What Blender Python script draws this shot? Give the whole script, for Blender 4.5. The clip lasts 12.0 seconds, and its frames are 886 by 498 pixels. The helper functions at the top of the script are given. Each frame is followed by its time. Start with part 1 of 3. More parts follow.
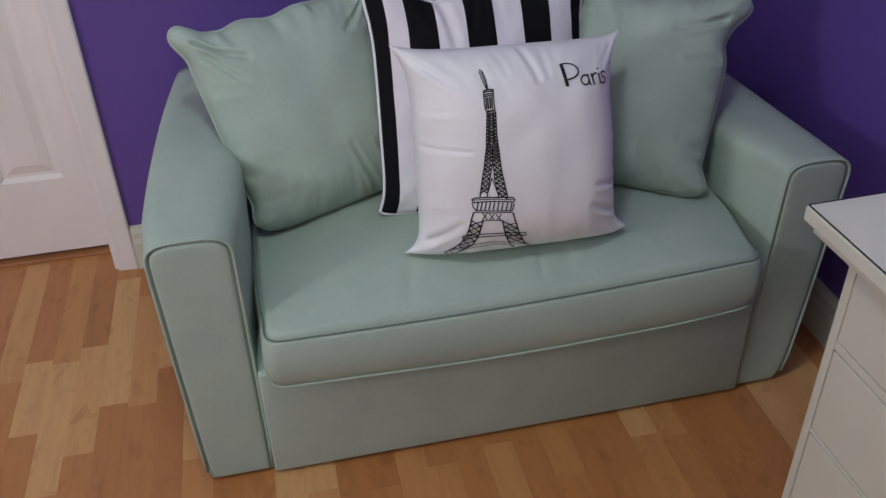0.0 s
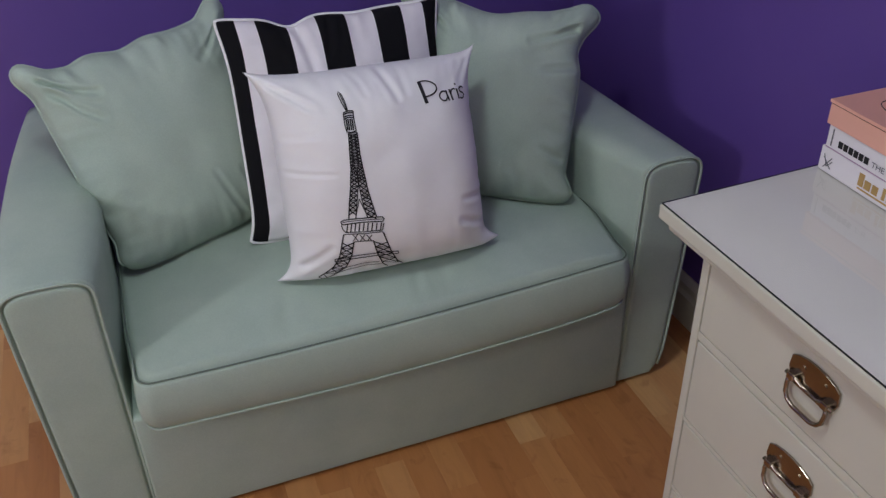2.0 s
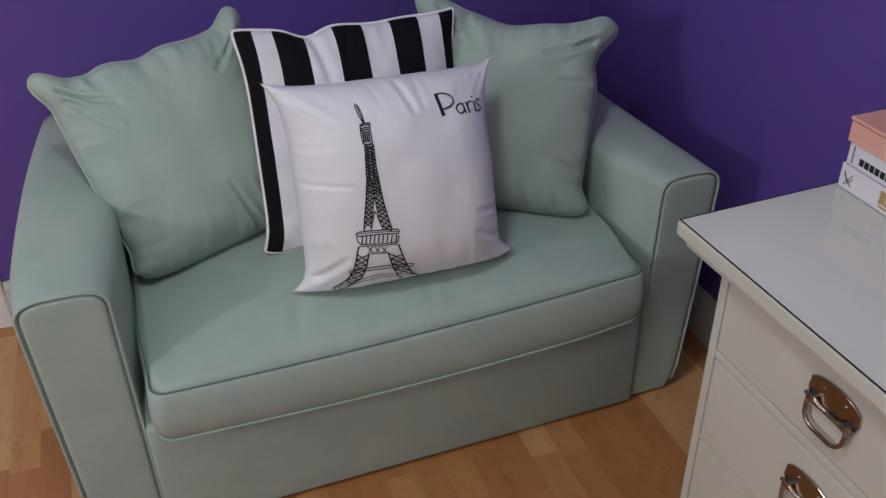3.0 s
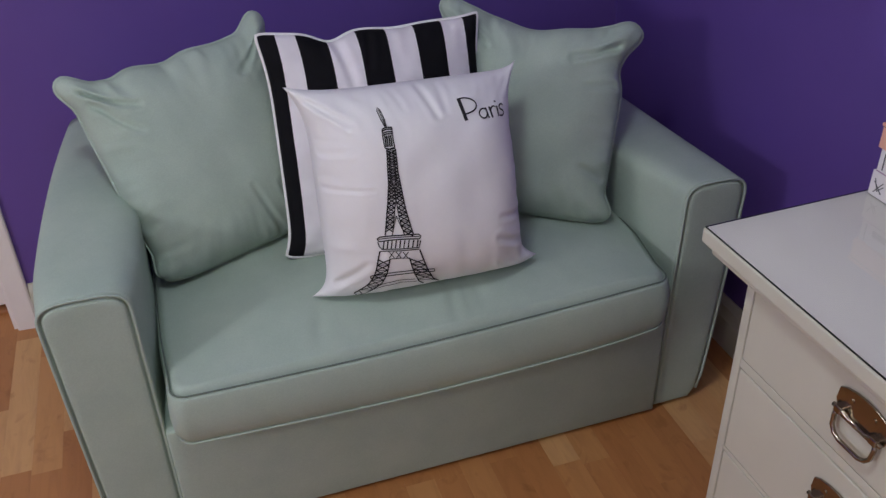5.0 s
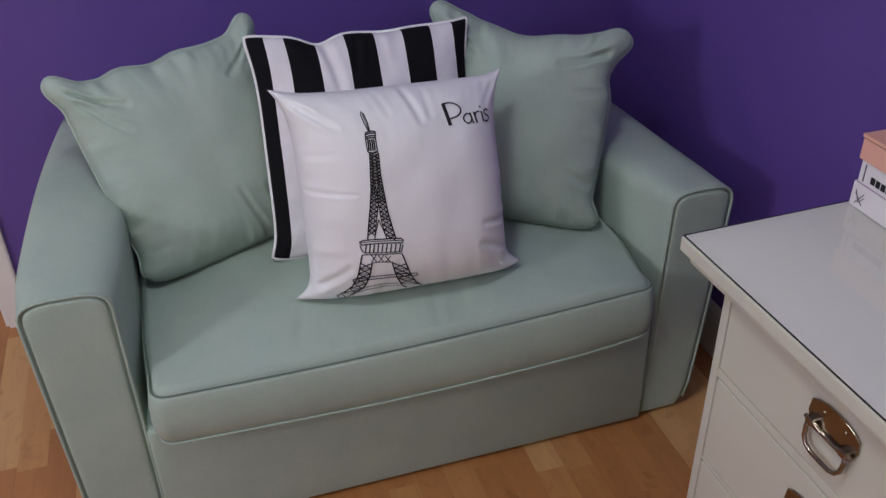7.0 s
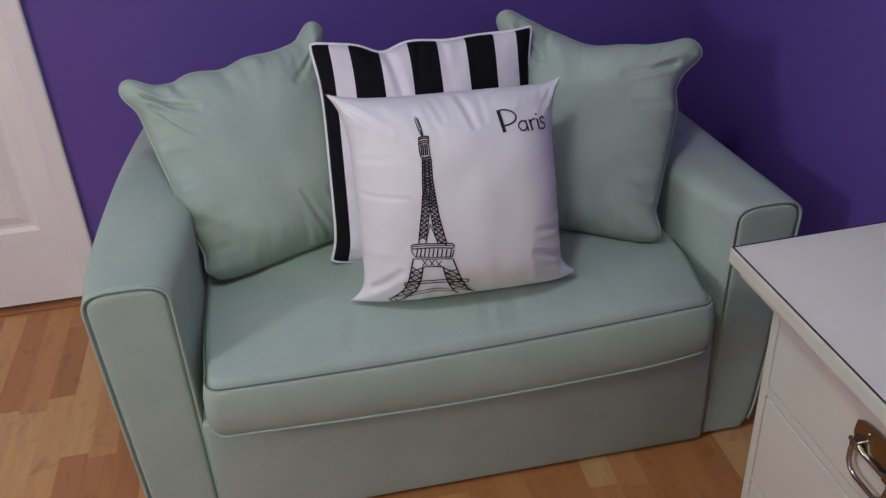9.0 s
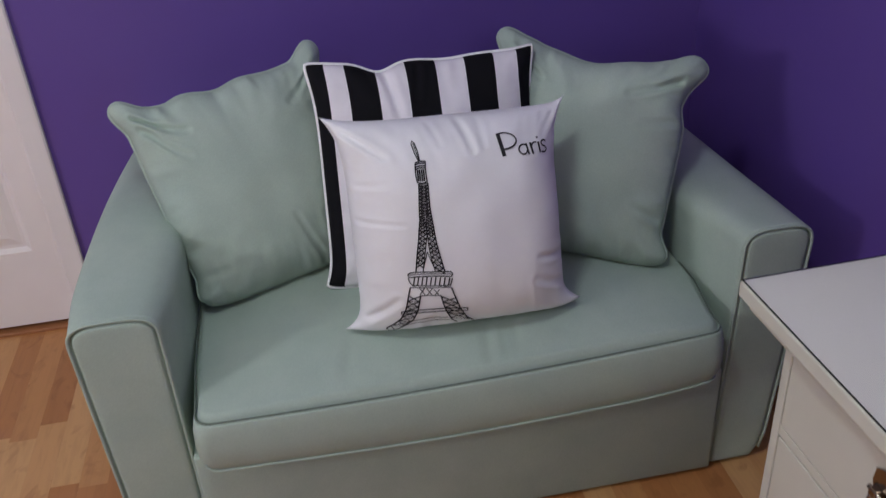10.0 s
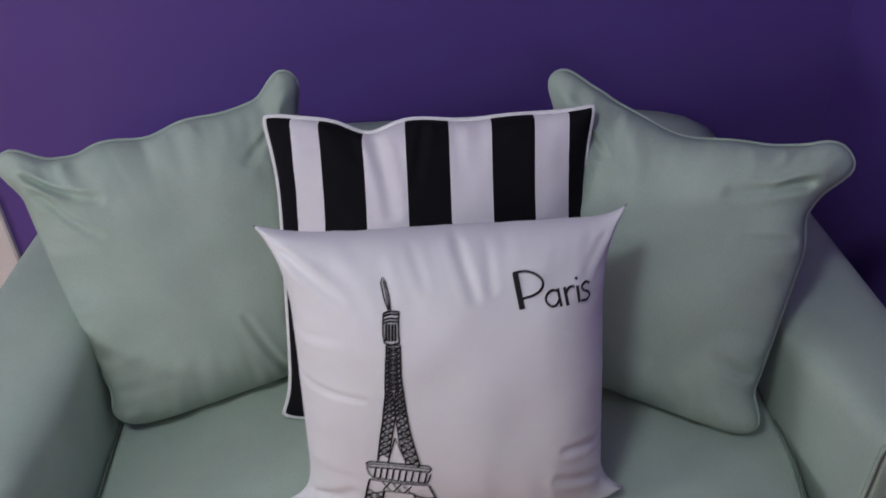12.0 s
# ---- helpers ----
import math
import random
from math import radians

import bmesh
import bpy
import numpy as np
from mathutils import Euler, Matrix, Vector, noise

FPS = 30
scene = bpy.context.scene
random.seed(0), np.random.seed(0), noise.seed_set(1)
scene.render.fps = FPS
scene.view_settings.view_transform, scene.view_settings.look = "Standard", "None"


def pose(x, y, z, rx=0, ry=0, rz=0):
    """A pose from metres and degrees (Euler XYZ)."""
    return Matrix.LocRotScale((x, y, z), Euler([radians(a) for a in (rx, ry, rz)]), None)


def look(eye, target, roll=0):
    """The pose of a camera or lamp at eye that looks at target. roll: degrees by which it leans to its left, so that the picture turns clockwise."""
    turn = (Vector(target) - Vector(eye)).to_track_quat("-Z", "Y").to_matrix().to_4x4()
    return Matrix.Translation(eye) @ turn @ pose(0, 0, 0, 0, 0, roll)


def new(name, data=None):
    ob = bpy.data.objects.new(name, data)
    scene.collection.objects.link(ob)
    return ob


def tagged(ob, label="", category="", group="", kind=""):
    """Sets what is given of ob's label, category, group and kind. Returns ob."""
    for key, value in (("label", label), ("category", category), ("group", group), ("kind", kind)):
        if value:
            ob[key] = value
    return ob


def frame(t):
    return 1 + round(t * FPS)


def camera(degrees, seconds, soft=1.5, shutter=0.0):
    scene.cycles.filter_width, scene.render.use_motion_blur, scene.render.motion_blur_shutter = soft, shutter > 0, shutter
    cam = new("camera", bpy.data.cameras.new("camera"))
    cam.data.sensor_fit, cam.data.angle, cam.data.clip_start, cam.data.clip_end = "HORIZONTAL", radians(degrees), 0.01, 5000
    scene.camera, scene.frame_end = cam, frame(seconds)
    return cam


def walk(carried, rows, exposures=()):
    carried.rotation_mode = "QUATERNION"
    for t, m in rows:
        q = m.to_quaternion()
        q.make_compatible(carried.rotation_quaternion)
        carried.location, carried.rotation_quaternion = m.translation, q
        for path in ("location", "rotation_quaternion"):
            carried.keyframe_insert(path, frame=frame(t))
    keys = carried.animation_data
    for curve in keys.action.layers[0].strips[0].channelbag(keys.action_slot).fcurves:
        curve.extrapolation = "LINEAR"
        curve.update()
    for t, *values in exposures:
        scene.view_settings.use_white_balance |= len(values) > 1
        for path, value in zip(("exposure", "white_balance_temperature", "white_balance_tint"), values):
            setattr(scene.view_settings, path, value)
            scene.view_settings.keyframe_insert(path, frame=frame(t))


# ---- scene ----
cam = camera(53.0, 12.0, soft=1.3, shutter=0.4)
PATH = [
    (0, (0.116, -1.381, 1.501), (0.444, 0.23, 0.361), -1.6),
    (0.5, (0.128, -1.378, 1.504), (0.488, 0.239, 0.383), -2.5),
    (1, (0.13, -1.376, 1.508), (0.565, 0.226, 0.392), -0.5),
    (1.5, (0.133, -1.386, 1.505), (0.623, 0.22, 0.419), -1.2),
    (2, (0.15, -1.39, 1.501), (0.72, 0.174, 0.391), -1.4),
    (2.5, (0.145, -1.372, 1.503), (0.737, 0.171, 0.378), -0.4),
    (3, (0.146, -1.374, 1.509), (0.697, 0.204, 0.41), -1.2),
    (4.8, (0.152, -1.367, 1.503), (0.642, 0.239, 0.416), -1.6),
    (5, (0.153, -1.366, 1.502), (0.656, 0.236, 0.415), -1.7),
    (5.5, (0.16, -1.372, 1.502), (0.708, 0.212, 0.41), -1.9),
    (6, (0.156, -1.376, 1.5), (0.73, 0.197, 0.406), -1.5),
    (6.5, (0.162, -1.377, 1.503), (0.705, 0.206, 0.408), -1.7),
    (7, (0.2, -1.38, 1.504), (0.686, 0.231, 0.423), -1.2),
    (7.2, (0.212, -1.384, 1.502), (0.681, 0.257, 0.459), -1.1),
    (8.8, (0.280, -1.414, 1.487), (0.573, 0.264, 0.440), -2.9),
    (9, (0.283, -1.416, 1.485), (0.56, 0.269, 0.444), -3.3),
    (9.5, (0.272, -1.403, 1.482), (0.529, 0.277, 0.428), -4.4),
    (10, (0.311, -1.348, 1.49), (0.577, 0.345, 0.459), -3.7),
    (10.5, (0.336, -1.136, 1.506), (0.527, 0.554, 0.452), -6.3),
    (11, (0.351, -0.982, 1.504), (0.648, 0.683, 0.436), -4.5),
    (11.5, (0.445, -0.854, 1.488), (0.58, 0.776, 0.336), -3.5),
    (12, (0.541, -0.737, 1.484), (0.59, 0.879, 0.306), -2.7),
]
EXPOSURES = [(0.0, 0.02, 6500, 8.0), (1.5, 0.0, 6500, 9.5), (3.0, 0.0, 6500, 10.5), (5.0, 0.02, 6500, 12.5), (9.5, 0.03, 6500, 12.0), (12.0, 0.0, 6500, 12.0)]
walk(cam, [(t, look(eye, target, roll)) for t, eye, target, roll in PATH], EXPOSURES)

# ---- light ----
ROOM_X0, ROOM_X1, ROOM_Y0, ROOM_Y1, CEIL = -2.70, 1.40, -2.70, 0.875, 2.42

world = bpy.data.worlds.new("world")
scene.world = world
world.use_nodes = True
world.node_tree.nodes["Background"].inputs[0].default_value = (0.02, 0.02, 0.025, 1)
world.node_tree.nodes["Background"].inputs[1].default_value = 1.0

# a ceiling fixture over the middle of the room and a lamp on the far wall beyond the door
# both are out of view, placed by how shadows fall
LAMPS = [((0.05, -0.68, 2.33), 23.5, 0.13, (0.85, 0.95, 1.0)), ((-2.35, -1.18, 1.58), 66.0, 0.20, (0.93, 0.955, 0.89))]
for at, watts, size, tint in LAMPS:
    lamp_data = bpy.data.lights.new("room_bulb", "POINT")
    lamp_data.energy, lamp_data.shadow_soft_size, lamp_data.color = watts, size, tint
    new("room_bulb", lamp_data).location = at


# ---- materials ----
def shader(name, rough=0.6, metal=0.0):
    m = bpy.data.materials.new(name)
    m.use_nodes = True
    b = m.node_tree.nodes["Principled BSDF"]
    b.inputs["Roughness"].default_value = rough
    b.inputs["Metallic"].default_value = metal
    return m, m.node_tree, b


def node(tree, kind, **sets):
    n = tree.nodes.new(kind)
    for key, value in sets.items():
        n.inputs[key.replace("_", " ")].default_value = value
    return n


def wired(tree, a, b):
    tree.links.new(a, b)


def coords(tree, scale=(1, 1, 1), space="Object"):
    tc = tree.nodes.new("ShaderNodeTexCoord")
    mp = tree.nodes.new("ShaderNodeMapping")
    mp.inputs["Scale"].default_value = scale
    wired(tree, tc.outputs[space], mp.inputs["Vector"])
    return mp.outputs["Vector"]


def ramp(tree, fac, stops):
    r = tree.nodes.new("ShaderNodeValToRGB")
    while len(r.color_ramp.elements) < len(stops):
        r.color_ramp.elements.new(0.5)
    for e, (at, col) in zip(r.color_ramp.elements, stops):
        e.position, e.color = at, (*col, 1)
    wired(tree, fac, r.inputs["Fac"])
    return r.outputs["Color"]


def bump(tree, bsdf, height, strength, distance):
    b = node(tree, "ShaderNodeBump", Strength=strength, Distance=distance)
    wired(tree, height, b.inputs["Height"])
    wired(tree, b.outputs["Normal"], bsdf.inputs["Normal"])


def mixed(tree, fac, a, b, mode="MIX"):
    m = tree.nodes.new("ShaderNodeMix")
    m.data_type, m.blend_type = "RGBA", mode
    for sock, value in ((m.inputs[0], fac), (m.inputs[6], a), (m.inputs[7], b)):
        if isinstance(value, bpy.types.NodeSocket):
            wired(tree, value, sock)
        elif isinstance(value, tuple):
            sock.default_value = (*value, 1)
        else:
            sock.default_value = value
    return m.outputs[2]


def plain(name, col, rough=0.5, metal=0.0, vary=0.12, scale=6.0, fine=180.0, relief=0.05):
    """A painted, moulded or metal surface with a soft mottling and a fine relief."""
    m, t, b = shader(name, rough, metal)
    v = coords(t)
    big = node(t, "ShaderNodeTexNoise", Scale=scale, Detail=4.0)
    wired(t, v, big.inputs["Vector"])
    lo, hi = tuple(c * (1 - vary) for c in col), tuple(min(1.0, c * (1 + vary)) for c in col)
    wired(t, ramp(t, big.outputs["Fac"], [(0.3, lo), (0.7, hi)]), b.inputs["Base Color"])
    small = node(t, "ShaderNodeTexNoise", Scale=fine, Detail=3.0)
    wired(t, v, small.inputs["Vector"])
    bump(t, b, small.outputs["Fac"], relief, 0.002)
    return m


def cloth(name, lo, hi, thread=900.0, relief=0.25, rough=0.92):
    """Woven cotton: crossed threads, a heathered colour and soft creases."""
    m, t, b = shader(name, rough)
    v = coords(t)
    big = node(t, "ShaderNodeTexNoise", Scale=7.0, Detail=5.0, Roughness=0.6)
    wired(t, v, big.inputs["Vector"])
    base = ramp(t, big.outputs["Fac"], [(0.3, lo), (0.7, hi)])
    fleck = node(t, "ShaderNodeTexNoise", Scale=420.0, Detail=2.0)
    wired(t, v, fleck.inputs["Vector"])
    base = mixed(t, 0.05, base, ramp(t, fleck.outputs["Fac"], [(0.35, (0.1, 0.1, 0.1)), (0.65, (0.9, 0.9, 0.9))]), "OVERLAY")
    wired(t, base, b.inputs["Base Color"])
    weave = node(t, "ShaderNodeTexNoise", Scale=thread, Detail=1.0)
    wired(t, v, weave.inputs["Vector"])
    crease = node(t, "ShaderNodeTexNoise", Scale=9.0, Detail=3.0)
    wired(t, v, crease.inputs["Vector"])
    add = t.nodes.new("ShaderNodeMath")
    add.operation = "MULTIPLY_ADD"
    wired(t, crease.outputs["Fac"], add.inputs[0])
    add.inputs[1].default_value = 1.5
    wired(t, weave.outputs["Fac"], add.inputs[2])
    bump(t, b, add.outputs[0], relief, 0.0015)
    b.inputs["Specular IOR Level"].default_value = 0.2
    return m


SAGE = cloth("sage_cotton", (0.368, 0.466, 0.402), (0.428, 0.526, 0.448), relief=0.18)
PIPING = cloth("sage_piping", (0.372, 0.468, 0.402), (0.424, 0.524, 0.448), relief=0.10)
# piping cloth darkened: the shade along the seat's top seam put into colour
SEAM_SHADE_CORD = cloth("seam_shade_cord", (0.15, 0.19, 0.165), (0.18, 0.225, 0.19), relief=0.10)
WHITE_COTTON = cloth("white_cotton", (0.825, 0.832, 0.845), (0.875, 0.882, 0.89), relief=0.12)
INK = plain("black_print", (0.012, 0.012, 0.014), 0.8)
BLACK_COTTON = cloth("black_cotton", (0.008, 0.008, 0.009), (0.014, 0.013, 0.015))
WHITE_PAINT = plain("white_paint", (0.61, 0.61, 0.51), 0.38, vary=0.03, relief=0.03)
# paler, cooler copy of the desk paint: light on its top put into colour
TOP_LIGHT_WHITE = plain("desk_top_light_white", (0.86, 0.825, 0.80), 0.5, vary=0.03, relief=0.01)
DOOR_PAINT = plain("door_paint", (0.82, 0.785, 0.77), 0.42, vary=0.03, relief=0.03)
CEILING_PAINT = plain("ceiling_paint", (0.80, 0.79, 0.77), 0.9, vary=0.02)
STEEL = plain("brushed_nickel", (0.34, 0.29, 0.235), 0.22, 1.0, vary=0.1, fine=300.0)
DARK = plain("dark_gap", (0.02, 0.015, 0.012), 0.8)
PINK_BOX = plain("pink_card", (0.80, 0.42, 0.315), 0.55, vary=0.04)
BOOK_WHITE = plain("book_cloth_white", (0.78, 0.75, 0.76), 0.5, vary=0.03)
PAGES = plain("page_edges", (0.70, 0.66, 0.58), 0.85)
GOLD = plain("gold_foil", (0.55, 0.36, 0.13), 0.4, 0.5)
GREY_INK = plain("grey_ink", (0.12, 0.12, 0.13), 0.7)
MAUVE = plain("mauve_edge", (0.45, 0.30, 0.42), 0.6)
THRESHOLD = plain("threshold_wood", (0.36, 0.15, 0.06), 0.4, vary=0.2)
OPAL = shader("opal_glass")[0]
OPAL.node_tree.nodes["Principled BSDF"].inputs["Emission Color"].default_value = (1, 0.9, 0.8, 1)
OPAL.node_tree.nodes["Principled BSDF"].inputs["Emission Strength"].default_value = 1.2


def wall_paint():
    m, t, b = shader("purple_paint", 0.45)
    v = coords(t)
    big = node(t, "ShaderNodeTexNoise", Scale=2.2, Detail=5.0)
    wired(t, v, big.inputs["Vector"])
    wired(t, ramp(t, big.outputs["Fac"], [(0.3, (0.118, 0.066, 0.305)), (0.7, (0.131, 0.075, 0.332))]), b.inputs["Base Color"])
    nap = node(t, "ShaderNodeTexNoise", Scale=260.0, Detail=4.0)
    wired(t, v, nap.inputs["Vector"])
    bump(t, b, nap.outputs["Fac"], 0.12, 0.002)
    return m


PURPLE = wall_paint()


def striped():
    """Broad black and white stripes across the width of a cushion."""
    m, t, b = shader("striped_cotton", 0.9)
    b.inputs["Specular IOR Level"].default_value = 0.15
    tc = t.nodes.new("ShaderNodeTexCoord")
    sep = t.nodes.new("ShaderNodeSeparateXYZ")
    wired(t, tc.outputs["UV"], sep.inputs[0])
    last = sep.outputs["X"]
    for op, value in (("SUBTRACT", 0.489), ("DIVIDE", 0.268), ("ADD", 10.5), ("FRACT", 0), ("SUBTRACT", 0.5), ("ABSOLUTE", 0), ("LESS_THAN", 0.252)):
        n = t.nodes.new("ShaderNodeMath")
        n.operation = op
        wired(t, last, n.inputs[0])
        n.inputs[1].default_value = value
        last = n.outputs[0]
    band = sep.outputs["X"]
    for op, value in (("SUBTRACT", 0.5), ("ABSOLUTE", 0), ("GREATER_THAN", 0.437), ("MAXIMUM", last)):
        n = t.nodes.new("ShaderNodeMath")
        n.operation = op
        wired(t, band, n.inputs[0])
        if isinstance(value, bpy.types.NodeSocket):
            wired(t, value, n.inputs[1])
        else:
            n.inputs[1].default_value = value
        band = n.outputs[0]
    last = band
    soft = node(t, "ShaderNodeTexNoise", Scale=14.0, Detail=4.0)
    wired(t, coords(t), soft.inputs["Vector"])
    white = ramp(t, soft.outputs["Fac"], [(0.3, (0.74, 0.72, 0.76)), (0.7, (0.83, 0.81, 0.85))])
    wired(t, mixed(t, last, white, (0.007, 0.007, 0.009)), b.inputs["Base Color"])
    weave = node(t, "ShaderNodeTexNoise", Scale=800.0, Detail=1.0)
    wired(t, coords(t), weave.inputs["Vector"])
    bump(t, b, weave.outputs["Fac"], 0.2, 0.001)
    return m


STRIPED = striped()


def laminate():
    """Cherry-toned strip laminate: every strip its own tone, long grain and small knots."""
    m, t, b = shader("strip_laminate", 0.32)
    info = t.nodes.new("ShaderNodeObjectInfo")
    isl = t.nodes.new("ShaderNodeNewGeometry")
    rnd = t.nodes.new("ShaderNodeMath")
    rnd.operation = "ADD"
    wired(t, info.outputs["Random"], rnd.inputs[0])
    wired(t, isl.outputs["Random Per Island"], rnd.inputs[1])
    fr = t.nodes.new("ShaderNodeMath")
    fr.operation = "FRACT"
    wired(t, rnd.outputs[0], fr.inputs[0])
    tone = ramp(t, fr.outputs[0], [(0.0, (0.41, 0.168, 0.054)), (0.56, (0.48, 0.212, 0.072)), (0.70, (0.56, 0.290, 0.112)), (1.0, (0.62, 0.355, 0.152))])
    tc = t.nodes.new("ShaderNodeNewGeometry")
    shift = t.nodes.new("ShaderNodeVectorMath")
    shift.operation = "MULTIPLY_ADD"
    wired(t, tc.outputs["Position"], shift.inputs[0])
    shift.inputs[1].default_value = (38, 4.5, 1)
    comb = t.nodes.new("ShaderNodeCombineXYZ")
    mul = t.nodes.new("ShaderNodeMath")
    mul.operation = "MULTIPLY"
    mul.inputs[1].default_value = 40
    wired(t, fr.outputs[0], mul.inputs[0])
    wired(t, mul.outputs[0], comb.inputs["X"])
    wired(t, mul.outputs[0], comb.inputs["Y"])
    wired(t, comb.outputs[0], shift.inputs[2])
    grain = node(t, "ShaderNodeTexNoise", Scale=1.0, Detail=6.0, Roughness=0.65, Distortion=0.6)
    wired(t, shift.outputs[0], grain.inputs["Vector"])
    g = ramp(t, grain.outputs["Fac"], [(0.3, (0.62, 0.55, 0.5)), (0.55, (1, 1, 1)), (0.8, (1.0, 0.95, 0.9))])
    col = mixed(t, 0.40, tone, g, "MULTIPLY")
    burl = node(t, "ShaderNodeTexNoise", Scale=0.9, Detail=3.0, Distortion=1.2)
    slow = t.nodes.new("ShaderNodeVectorMath")
    slow.operation = "MULTIPLY"
    slow.inputs[1].default_value = (0.55, 2.6, 1)
    wired(t, shift.outputs[0], slow.inputs[0])
    wired(t, slow.outputs[0], burl.inputs["Vector"])
    col = mixed(t, 0.5, col, ramp(t, burl.outputs["Fac"], [(0.28, (0.62, 0.5, 0.42)), (0.42, (1, 1, 1)), (0.75, (1, 0.97, 0.92))]), "MULTIPLY")
    wired(t, col, b.inputs["Base Color"])
    bump(t, b, grain.outputs["Fac"], 0.04, 0.001)
    return m


FLOOR_WOOD = laminate()


def glass_top():
    """A thin clear sheet: see-through, with a mirror gloss that grows at grazing angles."""
    m = bpy.data.materials.new("clear_glass")
    m.use_nodes = True
    t = m.node_tree
    t.nodes.clear()
    out, mix = t.nodes.new("ShaderNodeOutputMaterial"), t.nodes.new("ShaderNodeMixShader")
    clear, gloss, fres = t.nodes.new("ShaderNodeBsdfTransparent"), t.nodes.new("ShaderNodeBsdfGlossy"), t.nodes.new("ShaderNodeFresnel")
    clear.inputs["Color"].default_value = (1, 1, 1, 1)
    gloss.inputs["Roughness"].default_value = 0.03
    fres.inputs["IOR"].default_value = 1.65
    wired(t, fres.outputs[0], mix.inputs[0])
    wired(t, clear.outputs[0], mix.inputs[1])
    wired(t, gloss.outputs[0], mix.inputs[2])
    wired(t, mix.outputs[0], out.inputs["Surface"])
    return m


GLASS = glass_top()
GLASS_EDGE = plain("dark_glass_edge", (0.025, 0.03, 0.03), 0.2)


# ---- building helpers ----
def part(name, bm, material, parent=None, label=""):
    me = bpy.data.meshes.new(name)
    bm.to_mesh(me)
    bm.free()
    me.materials.append(material)
    ob = new(name, me)
    if parent:
        ob.parent = parent
    if label:
        tagged(ob, label)
    return ob


def smooth(ob):
    for p in ob.data.polygons:
        p.use_smooth = True
    return ob


def thing(name, label, category, group=""):
    return tagged(new(name), label, category, group)


def setting(ob, label, category):
    return tagged(ob, label, category, kind="structure")


def box(x0, y0, z0, x1, y1, z1, bevel=0.0, segments=2, bm=None):
    bm = bm or bmesh.new()
    made = bmesh.ops.create_cube(bm, size=1)["verts"]
    for v in made:
        v.co = ((x0 + x1) / 2 + v.co.x * (x1 - x0), (y0 + y1) / 2 + v.co.y * (y1 - y0), (z0 + z1) / 2 + v.co.z * (z1 - z0))
    if bevel:
        edges = list({e for v in made for e in v.link_edges})
        bmesh.ops.bevel(bm, geom=edges, offset=bevel, segments=segments, affect="EDGES", profile=0.5)
    return bm


def tube(points, radius, sides=8, closed=False, bm=None):
    """A round cord along points."""
    bm = bm or bmesh.new()
    pts = [Vector(p) for p in points]
    n = len(pts)
    rings, up = [], Vector((0.13, 0.31, 0.94))
    for i, p in enumerate(pts):
        a = pts[(i - 1) % n] if closed or i else p
        b = pts[(i + 1) % n] if closed or i < n - 1 else p
        d = (b - a).normalized()
        side = d.cross(up)
        if side.length < 1e-4:
            side = d.cross(Vector((1, 0, 0)))
        side.normalize()
        up = side.cross(d).normalized()
        rings.append([bm.verts.new(p + radius * (math.cos(w) * side + math.sin(w) * up)) for w in (2 * math.pi * k / sides for k in range(sides))])
    for i in range(n if closed else n - 1):
        a, b = rings[i], rings[(i + 1) % n]
        if closed and i == n - 1:
            off = min(range(sides), key=lambda o: sum((a[k].co - b[(k + o) % sides].co).length for k in range(sides)))
            b = [b[(k + off) % sides] for k in range(sides)]
        for k in range(sides):
            bm.faces.new((a[k], a[(k + 1) % sides], b[(k + 1) % sides], b[k]))
    if not closed:
        bm.faces.new(rings[0][::-1])
        bm.faces.new(rings[-1])
    bmesh.ops.recalc_face_normals(bm, faces=bm.faces)
    return bm


def loft(sections, caps=True):
    """Skin closed sections, each a list of as many points."""
    bm = bmesh.new()
    rings = [[bm.verts.new(p) for p in s] for s in sections]
    n = len(rings[0])
    for a, b in zip(rings, rings[1:]):
        for k in range(n):
            bm.faces.new((a[k], a[(k + 1) % n], b[(k + 1) % n], b[k]))
    if caps:
        bm.faces.new(rings[0][::-1])
        bm.faces.new(rings[-1])
    bmesh.ops.recalc_face_normals(bm, faces=bm.faces)
    return bm


# ---- room ----
T = 0.12
CASE_R, CASE_L, DOOR_TOP = -0.332, -1.085, 2.05
OPEN_L, OPEN_R = CASE_L + 0.057, CASE_R - 0.057
floor_base = setting(part("floor", box(ROOM_X0 - T, ROOM_Y0 - T, -0.10, ROOM_X1 + T, ROOM_Y1 + T, -0.009), DARK), "cherry and maple strip laminate floor", "floor")
ceiling = setting(part("ceiling", box(ROOM_X0 - T, ROOM_Y0 - T, CEIL, ROOM_X1 + T, ROOM_Y1 + T, CEIL + 0.1), CEILING_PAINT), "plain white painted ceiling", "ceiling")
north = box(OPEN_R, ROOM_Y1, -0.009, ROOM_X1 + T, ROOM_Y1 + T, CEIL)
box(ROOM_X0 - T, ROOM_Y1, -0.009, OPEN_L, ROOM_Y1 + T, CEIL, bm=north)
box(OPEN_L, ROOM_Y1, DOOR_TOP, OPEN_R, ROOM_Y1 + T, CEIL, bm=north)
setting(part("wall_north", north, PURPLE), "purple painted wall behind the loveseat", "wall")
setting(part("wall_east", box(ROOM_X1, ROOM_Y0 - T, -0.009, ROOM_X1 + T, ROOM_Y1, CEIL), PURPLE), "purple painted side wall", "wall")
# unseen wall closing the room, made white to throw fill light back
setting(part("wall_south_bounce", box(ROOM_X0 - T, ROOM_Y0 - T, -0.009, ROOM_X1, ROOM_Y0, CEIL), CEILING_PAINT), "unseen closing wall, white to bounce fill light", "wall")
